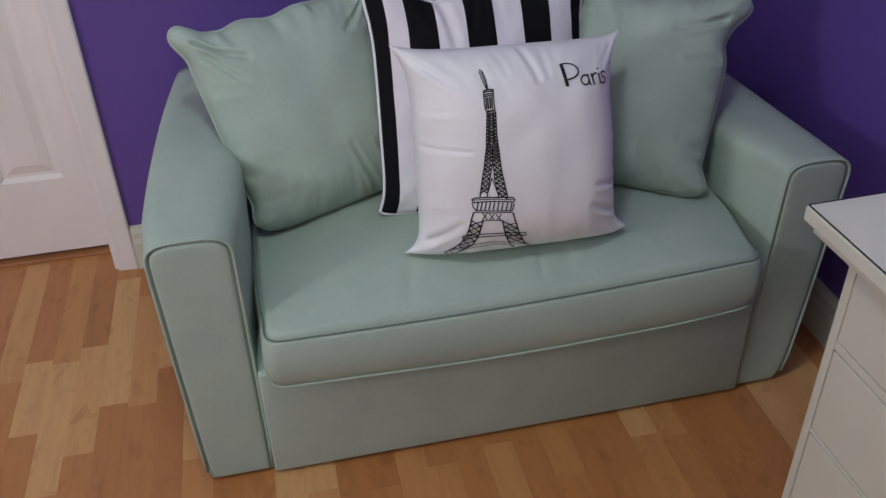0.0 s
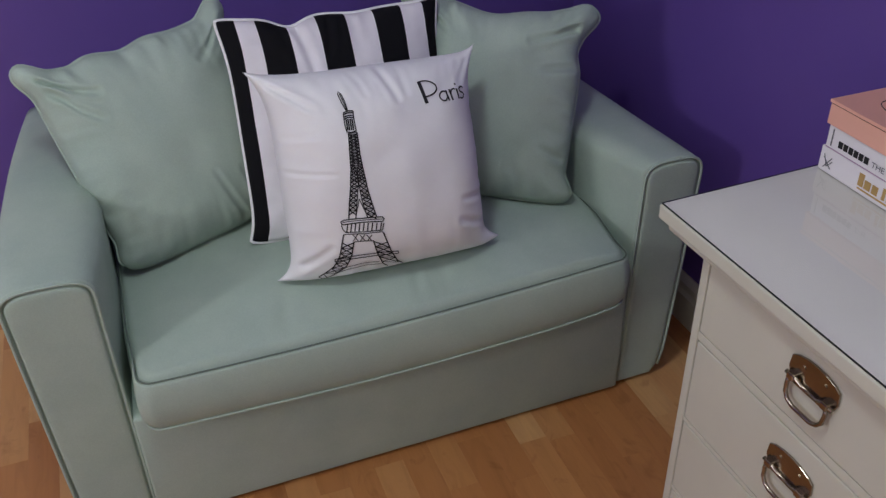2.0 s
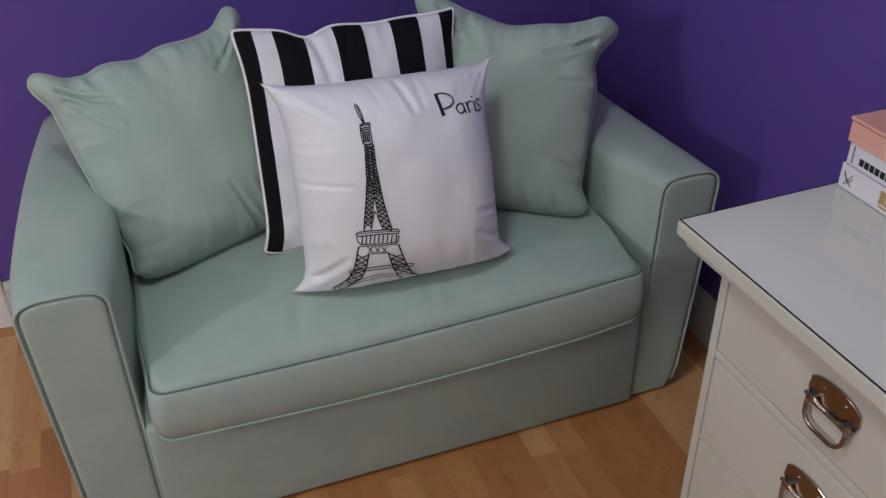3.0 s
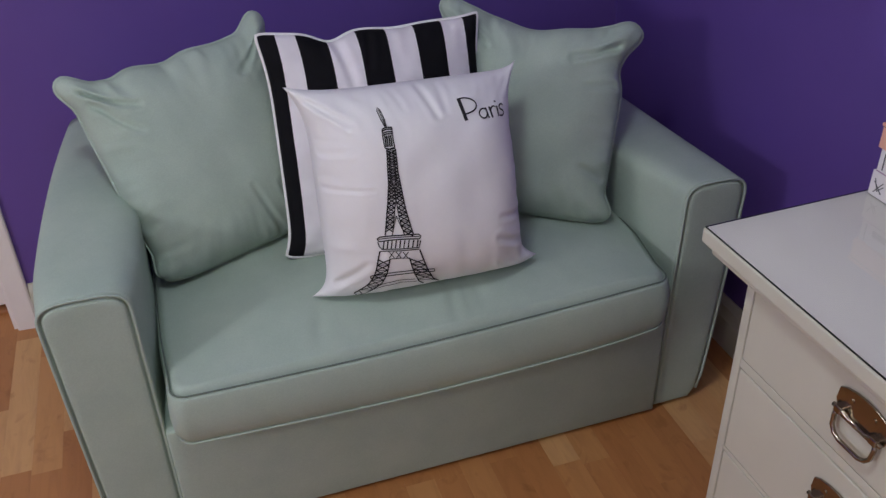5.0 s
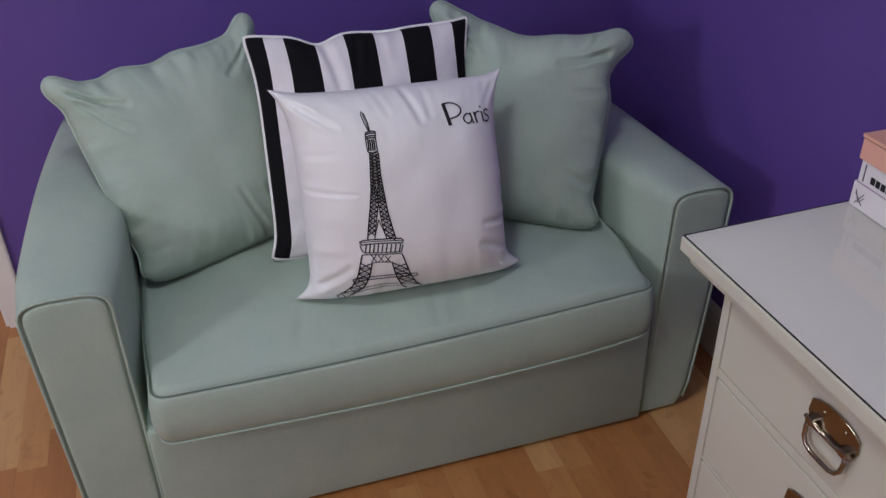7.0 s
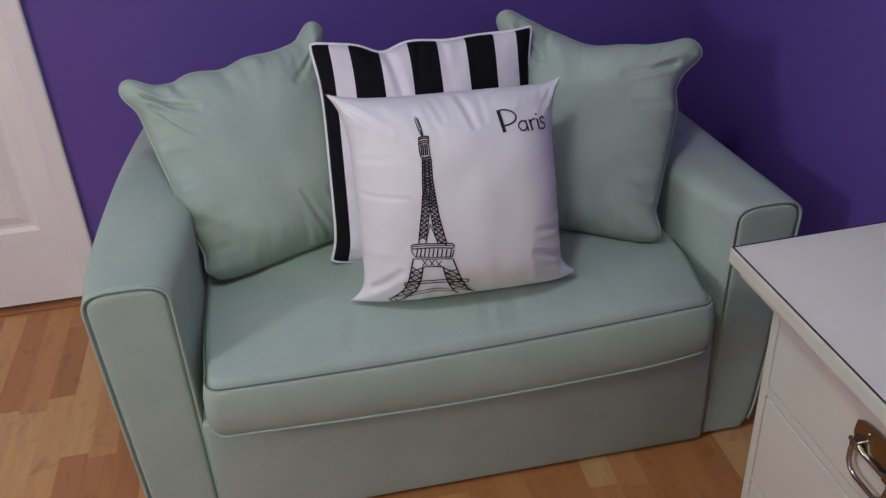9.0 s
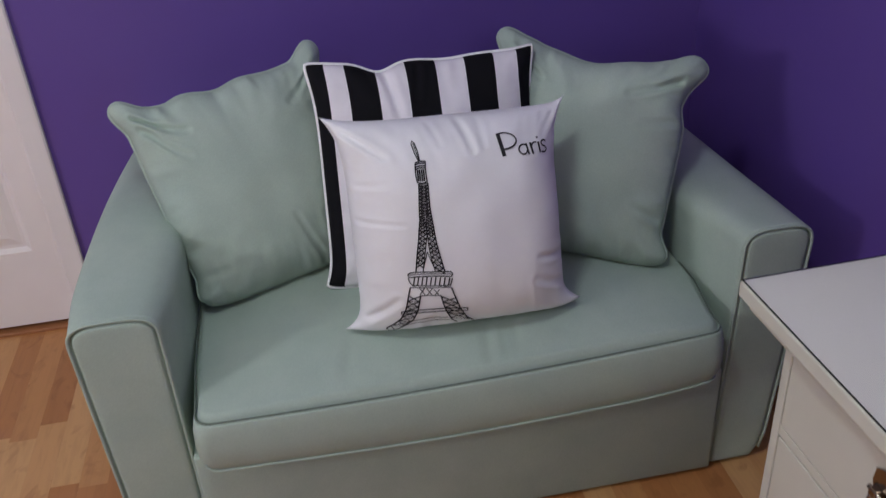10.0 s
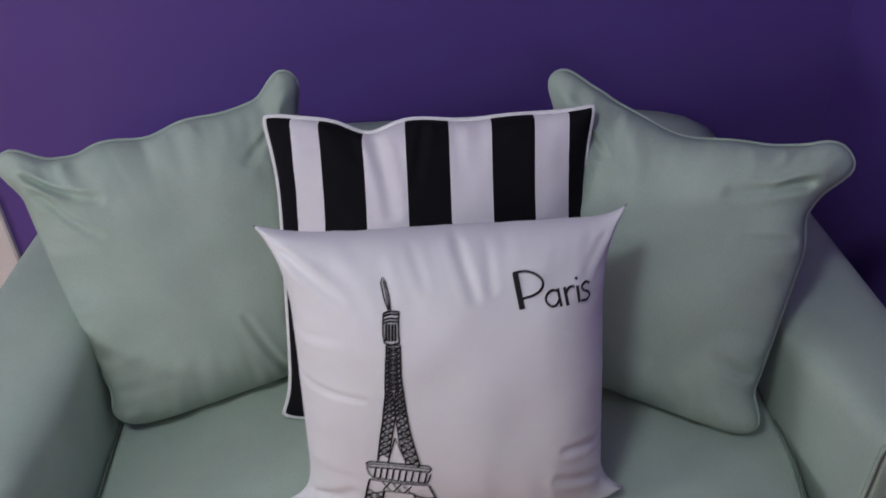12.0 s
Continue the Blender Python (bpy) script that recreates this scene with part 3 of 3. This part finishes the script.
def on_pillow(u, v, lift=0.0012):
    p = PARIS.at(u, v)
    n = (PARIS.at(u, v + 0.006) - PARIS.at(u, v - 0.006)).cross(PARIS.at(u + 0.006, v) - PARIS.at(u - 0.006, v)).normalized()
    if n.y > 0:
        n.negate()
    return p + n * lift, n


def stroke(bm, pts, width=0.0016, step=9.0):
    """One inked line through points of the drawing's grid."""
    dense = []
    for (xa, ya), (xb, yb) in zip(pts, pts[1:]):
        k = max(1, int(math.hypot(xb - xa, yb - ya) / step))
        dense += [(xa + (xb - xa) * i / k, ya + (yb - ya) * i / k) for i in range(k)]
    dense.append(pts[-1])
    spots = [on_pillow(*sheet_uv(*p)) for p in dense]
    rows = []
    for i, (p, n) in enumerate(spots):
        d = spots[min(i + 1, len(spots) - 1)][0] - spots[max(i - 1, 0)][0]
        across = d.cross(n).normalized() * width * 0.65
        rows.append((bm.verts.new(p - across), bm.verts.new(p + across)))
    for a, b in zip(rows, rows[1:]):
        bm.faces.new((a[0], a[1], b[1], b[0]))


def edge_at(line, y):
    for (xa, ya), (xb, yb) in zip(line, line[1:]):
        if ya <= y <= yb:
            return xa + (xb - xa) * (y - ya) / (yb - ya)
    return line[-1][0] if y > line[-1][1] else line[0][0]


def tower_print():
    rng = random.Random(3)
    bm = bmesh.new()
    # spire and lantern
    stroke(bm, [(203, 150), (182, 112), (168, 70), (174, 56), (186, 68), (200, 105), (211, 150)], 0.0015)
    stroke(bm, [(178, 66), (206, 148)], 0.0012)
    for y in (154, 163, 176, 186):
        stroke(bm, [(184, y + 4), (210, y - 2), (242, y)], 0.0019)
    stroke(bm, [(184, 158), (186, 190), (192, 225), (202, 256)])
    stroke(bm, [(242, 154), (244, 190), (250, 225), (257, 254)])
    for x in (199, 210, 222, 233):
        stroke(bm, [(x, 192), (x + 9, 250)], 0.0022)
    stroke(bm, [(200, 256), (230, 262), (259, 254)], 0.0016)
    stroke(bm, [(207, 266), (262, 262)], 0.0014)
    # shaft: two legs that part half-way down
    out_l = [(212, 268), (225, 380), (236, 460), (236, 560), (222, 720)]
    out_r = [(261, 264), (281, 380), (302, 460), (332, 580), (373, 706)]
    in_l = [(258, 440), (272, 500), (280, 540), (272, 630), (262, 718)]
    in_r = [(268, 440), (276, 500), (282, 540), (300, 630), (326, 712)]
    for line, w in ((out_l, 0.0020), (out_r, 0.0020), (in_l, 0.0015), (in_r, 0.0015)):
        stroke(bm, line, w)
    y = 272
    while y < 432:
        h = rng.uniform(17, 22)
        xa, xb, xc, xd = edge_at(out_l, y), edge_at(out_r, y), edge_at(out_l, y + h), edge_at(out_r, y + h)
        stroke(bm, [(xa, y), (xd, y + h)], 0.0017)
        stroke(bm, [(xb, y), (xc, y + h)], 0.0017)
        stroke(bm, [(xa, y + rng.uniform(-2, 2)), (xb, y + rng.uniform(-2, 2))], 0.0013)
        for q in (0.2, 0.8):
            xm = xa + (xb - xa) * q
            stroke(bm, [(xm, y + 0.3 * h), (xm + 2, y + 0.75 * h)], 0.0017)
        y += h
    for a, b in ((out_l, in_l), (in_r, out_r)):
        y = 440
        while y < 700:
            h = rng.uniform(15, 21) if y < 520 else rng.uniform(19, 26)
            xa, xb = edge_at(a, y), edge_at(b, y)
            xc, xd = edge_at(a, y + h), edge_at(b, y + h)
            w = 0.0017
            stroke(bm, [(xa, y), (xd, y + h)], w)
            stroke(bm, [(xb, y), (xc, y + h)], w)
            stroke(bm, [(xa, y + rng.uniform(-2, 2)), (xb, y + rng.uniform(-2, 2))], 0.0012)
            y += h
    stroke(bm, [(284, 620), (262, 716)], 0.0012)
    stroke(bm, [(284, 620), (326, 708)], 0.0012)
    # gallery
    stroke(bm, [(180, 748), (174, 735), (190, 727), (300, 718), (402, 705), (412, 714), (404, 728), (300, 738), (192, 750), (180, 748)], 0.0018)
    stroke(bm, [(182, 738), (300, 727), (405, 716)], 0.0012)
    stroke(bm, [(176, 752), (184, 775), (200, 790), (300, 786), (400, 772), (410, 735)], 0.0015)
    for i in range(9):
        x = 205 + i * 23
        stroke(bm, [(x + 8, 750 - i * 2), (x, 788 - i * 1.5)], 0.0018)
    stroke(bm, [(186, 800), (300, 795), (402, 780)], 0.0014)
    stroke(bm, [(240, 838), (300, 832), (352, 828)], 0.0014)
    for x in (250, 290, 328):
        stroke(bm, [(x - 14, 800), (x + 16, 832)], 0.0012)
        stroke(bm, [(x + 16, 798), (x - 14, 834)], 0.0012)
    # splayed feet with lattice
    lo_l = [(186, 800), (166, 860), (148, 915), (118, 965), (52, 1022)]
    li_l = [(241, 836), (232, 870), (222, 910), (196, 965), (128, 1028)]
    li_r = [(350, 828), (362, 870), (378, 908), (408, 950), (442, 966)]
    lo_r = [(404, 782), (424, 830), (446, 880), (482, 928), (520, 946)]
    for line in (lo_l, li_l, li_r, lo_r):
        stroke(bm, line, 0.0021)
    stroke(bm, [(52, 1022), (92, 1036), (128, 1028)], 0.0017)
    stroke(bm, [(62, 1004), (120, 1034)], 0.0014)
    for a, b, y0, y1 in ((lo_l, li_l, 842, 1000), (li_r, lo_r, 832, 940)):
        y = y0
        while y < y1:
            h = 27
            ya, yb = min(y, a[-1][1]), min(y + h, a[-1][1])
            stroke(bm, [(edge_at(a, ya), ya), (edge_at(b, yb), min(yb, b[-1][1]))], 0.0018)
            stroke(bm, [(edge_at(b, min(ya, b[-1][1])), min(ya, b[-1][1])), (edge_at(a, yb), yb)], 0.0018)
            stroke(bm, [(edge_at(a, yb), yb), (edge_at(b, min(yb, b[-1][1])), min(yb, b[-1][1]))], 0.0011)
            y += h
    for dy in (0, 14):
        stroke(bm, [(121, 925 + dy), (300, 903 + dy), (482, 874 + dy)], 0.0019)
    stroke(bm, [(121, 925), (122, 939)])
    stroke(bm, [(482, 874), (483, 888)])
    stroke(bm, [(140, 1000), (200, 972), (290, 950), (385, 940)], 0.0014)
    stroke(bm, [(128, 1012), (210, 985), (300, 964), (400, 952)], 0.0014)
    return bm


part("tower_print", tower_print(), INK, paris, "black line drawing of a lattice tower")


def letters(word, size, thin=0.0):
    """Flat triangles of a word in the built-in font, as a mesh."""
    data = bpy.data.curves.new("lettering", "FONT")
    data.body, data.size, data.resolution_u, data.offset = word, size, 6, -thin
    tmp = new("lettering_tmp", data)
    bpy.context.view_layer.update()
    me = bpy.data.meshes.new_from_object(tmp.evaluated_get(bpy.context.evaluated_depsgraph_get()))
    bpy.data.objects.remove(tmp)
    bpy.data.curves.remove(data)
    return me


def pen(bm, pts, width, bow=True):
    """A pen line through points of the word: x from 0 to 137 along it, height 1 for the capital."""
    line = [Vector((x, h * 72)) for x, h in pts]
    if bow:
        fine = []
        for i in range(len(line) - 1):
            p0, p1, p2, p3 = line[max(i - 1, 0)], line[i], line[i + 1], line[min(i + 2, len(line) - 1)]
            for q in range(6):
                f = q / 6
                fine.append(0.5 * (2 * p1 + (p2 - p0) * f + (2 * p0 - 5 * p1 + 4 * p2 - p3) * f * f + (3 * p1 - p0 - 3 * p2 + p3) * f ** 3))
        line = fine + [line[-1]]
    else:
        line = [line[0].lerp(line[-1], q / 8) for q in range(9)]
    spots = [on_pillow(0.683 + 0.00172 * p.x - 0.014 * p.y / 72, 0.207 + 0.00009 * p.x - 0.00146 * p.y, 0.0014) for p in line]
    rows = []
    for i, (p, n) in enumerate(spots):
        d = spots[min(i + 1, len(spots) - 1)][0] - spots[max(i - 1, 0)][0]
        across = d.cross(n).normalized() * width / 2
        rows.append((bm.verts.new(p - across), bm.verts.new(p + across)))
    for a, b in zip(rows, rows[1:]):
        bm.faces.new((a[0], a[1], b[1], b[0]))


def hand_lettering():
    """The word Paris in a tall hand: heavy first stem, thin round strokes."""
    thin = 0.0031
    for name, lines in (
        ("letter_p", (([(5, 1.0), (10, 0.0)], 0.0074, False), ([(2, 0.99), (22, 1.03), (40, 0.94), (50, 0.75), (47, 0.54), (32, 0.38), (9, 0.29)], thin, True))),
        ("letter_a", (([(76, 0.42), (66, 0.47), (56, 0.37), (53, 0.20), (60, 0.04), (70, 0.05), (77, 0.20)], thin, True), ([(76, 0.50), (79, 0.0)], thin * 1.2, False))),
        ("letter_r", (([(88, 0.52), (91, 0.0)], thin * 1.4, False), ([(89, 0.32), (94, 0.46), (101, 0.52), (106, 0.49)], thin, True))),
        ("letter_i", (([(111, 0.52), (113, 0.02)], thin * 1.4, False), ([(110, 0.68), (110.4, 0.76)], 0.0036, False))),
        ("letter_s", (([(135, 0.50), (128, 0.57), (120, 0.49), (122, 0.36), (131, 0.26), (135, 0.13), (128, 0.01), (117, 0.06)], thin, True),)),
    ):
        bm = bmesh.new()
        for pts, width, bow in lines:
            pen(bm, pts, width, bow)
        part(name, bm, INK, paris, "black hand-drawn letter")


hand_lettering()


# ---- desk ----
DX0, DX1, DY0, DY1, DTOP = 0.902, 1.362, -1.10, -0.354, 0.758
desk = thing("writing_desk", "white painted drawer desk with glass-covered top", "desk")
desk.matrix_basis = pose(DX0, DY1, 0) @ pose(0, 0, 0, 0, 0, 1.3) @ pose(-DX0, -DY1, 0)
part("top", box(DX0, DY0, DTOP - 0.026, DX1, DY1, DTOP, 0.003), WHITE_PAINT, desk)
part("moulding", box(DX0 + 0.012, DY0 + 0.012, DTOP - 0.046, DX1, DY1 - 0.012, DTOP - 0.026, 0.006, 3), WHITE_PAINT, desk)
BX, BY = 0.935, -0.440
body = part("body", box(BX + 0.018, -1.06, 0.0, DX1, BY, DTOP - 0.046, 0.002), WHITE_PAINT, desk)
part("stile", box(BX, BY - 0.018, 0.0, BX + 0.018, BY, DTOP - 0.046, 0.002), WHITE_PAINT, desk)
part("stile", box(BX, -1.06, 0.0, BX + 0.018, -1.042, DTOP - 0.046, 0.002), WHITE_PAINT, desk)


def pull(parent, y, z):
    """A nickel drawer pull: a shaped backplate with a hinged bail."""
    half = 0.046
    outline = [(-0.046, 0.017), (-0.036, 0.0225), (-0.018, 0.0265), (0, 0.0275), (0.018, 0.0265), (0.036, 0.0225), (0.046, 0.017), (0.048, 0.0), (0.043, -0.012), (0.032, -0.021), (-0.032, -0.021), (-0.043, -0.012), (-0.048, 0.0)]
    part("backplate", loft([[(BX - 0.002 - d, y + a * s, z + 1.14 * b * s) for a, b in outline] for d, s in ((-0.001, 1.0), (0.0018, 1.0), (0.0026, 0.985))]), STEEL, parent, "brushed nickel backplate")
    rz = z - 0.009
    rod = [(BX - 0.009, y - half * 0.98, rz), (BX - 0.010, y - half * 0.5, rz), (BX - 0.007, y - half * 0.36, rz - 0.006), (BX - 0.007, y + half * 0.36, rz - 0.006), (BX - 0.010, y + half * 0.5, rz), (BX - 0.009, y + half * 0.98, rz)]
    smooth(part("pin", tube(rod, 0.0036, 8), STEEL, parent, "nickel hinge rod"))
    for q in (-1, 1):
        yc = y + q * half * 0.72
        part("hinge_lug", box(BX - 0.0145, yc - 0.007, rz - 0.006, BX - 0.003, yc + 0.007, rz + 0.006, 0.002), STEEL, parent, "nickel hinge lug")
        part("screw", tube([(BX - 0.004, y + q * half * 0.45, z + 0.014), (BX - 0.0062, y + q * half * 0.45, z + 0.014)], 0.0032, 10), STEEL, parent, "small screw head")
    h = half * 0.80
    bail = [(BX - 0.010, y - h, rz), (BX - 0.0105, y - h * 1.03, rz - 0.014), (BX - 0.0115, y - h * 0.98, rz - 0.030), (BX - 0.012, y - h * 0.8, rz - 0.039), (BX - 0.012, y - h * 0.5, rz - 0.044), (BX - 0.012, y + h * 0.5, rz - 0.044), (BX - 0.012, y + h * 0.8, rz - 0.039), (BX - 0.0115, y + h * 0.98, rz - 0.030), (BX - 0.0105, y + h * 1.03, rz - 0.014), (BX - 0.010, y + h, rz)]
    smooth(part("bail", tube(bail, 0.0036, 8), STEEL, parent, "nickel swinging bail"))


for za, zb in ((0.5435, 0.5605), (0.3575, 0.3655), (0.182, 0.190), (0.0, 0.028)):
    part("rail", box(BX + 0.001, -1.042, za, BX + 0.018, BY - 0.018, zb, 0.001), WHITE_PAINT, desk)
for za, zb, hz in ((0.563, 0.709, 0.652), (0.368, 0.541, 0.475), (0.1925, 0.355, 0.288), (0.03, 0.1795, 0.115)):
    drawer = part("drawer", box(BX, -1.0395, za, BX + 0.020, BY - 0.0205, zb, 0.002), WHITE_PAINT, desk)
    pull(drawer, -0.707, hz)
sheet = bmesh.new()
sheet.faces.new([sheet.verts.new(p) for p in ((DX0 + 0.003, DY0 + 0.004, DTOP + 0.0045), (DX1, DY0 + 0.004, DTOP + 0.0045), (DX1, DY1 - 0.003, DTOP + 0.0045), (DX0 + 0.003, DY1 - 0.003, DTOP + 0.0045))])
glass = part("glass_cover", sheet, GLASS, desk, "clear glass sheet")
glass.visible_shadow = False
# added sheet that paints the top lighter than the desk's sides
part("top_light_sheet", box(DX0 + 0.0045, DY0 + 0.005, DTOP + 0.0005, DX1 - 0.001, DY1 - 0.0045, DTOP + 0.0022), TOP_LIGHT_WHITE, desk, "added lilac-white sheet holding the desk top's cooler, brighter light")
edge = box(DX0 + 0.0025, DY0 + 0.004, DTOP + 0.0006, DX0 + 0.0038, DY1 - 0.0025, DTOP + 0.0030)
box(DX0 + 0.0025, DY1 - 0.0038, DTOP + 0.0006, DX1, DY1 - 0.0025, DTOP + 0.0030, bm=edge)
part("glass_edge", edge, GLASS_EDGE, desk, "dark polished glass edge")


# ---- books ----
def book(name, x0, y0, y1, z0, z1, label):
    ob = thing(name, label, "book", "stack on the desk")
    part("cover", box(x0, y0, z0, x0 + 0.165, y1, z1, 0.002), BOOK_WHITE, ob)
    part("page_block", box(x0 + 0.004, y0 + 0.004, z0 + 0.004, x0 + 0.1665, y1 - 0.004, z1 - 0.004), PAGES, ob)
    return ob


ZB = DTOP + 0.0050
gold_book = book("book", 1.208, -0.63, -0.360, ZB, ZB + 0.044, "thick white book with gold lettering on its spine")
white_book = book("book", 1.208, -0.62, -0.366, ZB + 0.0445, ZB + 0.085, "white book with black capitals on its spine")
SPINE_X = 1.2075


def spine_bar(name, parent, y0, y1, z0, z1, material, label=""):
    return part(name, box(SPINE_X - 0.0006, y0, z0, SPINE_X + 0.0004, y1, z1), material, parent, label)


def spine_word(word, parent, y_start, width, z, height, material):
    me = letters(word, 1.0)
    bm = bmesh.new()
    bm.from_mesh(me)
    bpy.data.meshes.remove(me)
    xs, ys = [v.co.x for v in bm.verts], [v.co.y for v in bm.verts]
    for v in bm.verts:
        v.co = (SPINE_X - 0.0006, y_start - width * (v.co.x - min(xs)) / (max(xs) - min(xs)), z + height * v.co.y / max(ys))
    return part("lettering", bm, material, parent, "thin grey capitals")


for k in range(6):
    spine_bar("title_bar", white_book, -0.403 - 0.0115 * k, -0.394 - 0.0115 * k, ZB + 0.054, ZB + 0.0655, INK, "black title bar")
spine_word("THE", white_book, -0.468, 0.027, ZB + 0.0545, 0.0095, GREY_INK)
spine_bar("publisher_mark", white_book, -0.379, -0.377, ZB + 0.050, ZB + 0.080, GREY_INK)
for k, (w, h) in enumerate(((0.011, 0.022), (0.013, 0.015), (0.012, 0.015), (0.006, 0.020), (0.011, 0.015))):
    spine_bar("title_bar", gold_book, -0.462 - 0.0155 * k, -0.462 + w - 0.0155 * k, ZB + 0.014, ZB + 0.014 + h, GOLD, "gold foil title bar")
spine_bar("subtitle_bar", gold_book, -0.54, -0.452, ZB + 0.008, ZB + 0.0105, GOLD)
spine_bar("jacket_edge", white_book, -0.62, -0.368, ZB + 0.0448, ZB + 0.0462, MAUVE, "thin mauve jacket edge")
mark = bmesh.new()
for a, b in (((-0.372, 0.008), (-0.388, 0.030)), ((-0.388, 0.010), (-0.370, 0.027)), ((-0.370, 0.032), (-0.379, 0.012)), ((-0.379, 0.012), (-0.390, 0.024))):
    tube([(SPINE_X - 0.0002, a[0], ZB + a[1]), (SPINE_X - 0.0002, b[0], ZB + b[1])], 0.0008, 6, bm=mark)
part("emblem", mark, GREY_INK, gold_book, "small crossed grey emblem")
pink = thing("gift_box", "salmon pink card box with a shallow lid", "box", "stack on the desk")
part("box_base", box(1.204, -0.62, ZB + 0.0855, 1.374, -0.362, ZB + 0.1205, 0.001), PINK_BOX, pink)
loop = [(1.262 + 0.026 * math.cos(a) * (1 + 0.3 * math.cos(a)), -0.452 + 0.045 * math.sin(a) + 0.02 * math.cos(a), ZB + 0.1284) for a in (2 * math.pi * k / 28 for k in range(28))]
part("emblem", tube(loop, 0.0008, 6, closed=True), INK, pink, "thin dark line emblem")
part("lid_shadow_gap", box(1.2045, -0.6195, ZB + 0.1205, 1.3735, -0.3625, ZB + 0.1222), DARK, pink)
part("lid", box(1.202, -0.622, ZB + 0.1222, 1.376, -0.360, ZB + 0.128, 0.0012), PINK_BOX, pink)


# ---- floor strips ----
def floor_strips():
    rng = random.Random(5)
    w = 0.066
    shared = {}
    rest = bmesh.new()
    x = ROOM_X0
    while x < ROOM_X1:
        y = ROOM_Y0 - rng.uniform(0.0, 0.3)
        while y < ROOM_Y1 + 0.1:
            length = rng.choice((0.26, 0.32, 0.38, 0.44, 0.52))
            y0, y1 = max(y, ROOM_Y0), min(y + length, ROOM_Y1 + 0.1)
            if y1 > y0 + 0.01:
                near = -0.85 < x < 1.40 and y1 > -0.75 and (x < -0.12 or y0 < 0.12 or x > 1.2)
                if near:
                    key = round(y1 - y0, 3)
                    if key not in shared:
                        bm = box(0.00003, 0.00003, -0.009, w - 0.00003, key - 0.00003, 0.0, 0.0001, 1)
                        me = bpy.data.meshes.new("strip")
                        bm.to_mesh(me)
                        bm.free()
                        me.materials.append(FLOOR_WOOD)
                        shared[key] = me
                    ob = new("strip", shared[key])
                    ob.location = (x, y0, 0)
                    ob.parent = floor_base
                else:
                    box(x + 0.0002, y0 + 0.0002, -0.009, x + w - 0.0002, y1 - 0.0002, 0.0, bm=rest)
            y += length
        x += w
    tagged(part("far_strips", rest, FLOOR_WOOD, floor_base), kind="stuff")


floor_strips()
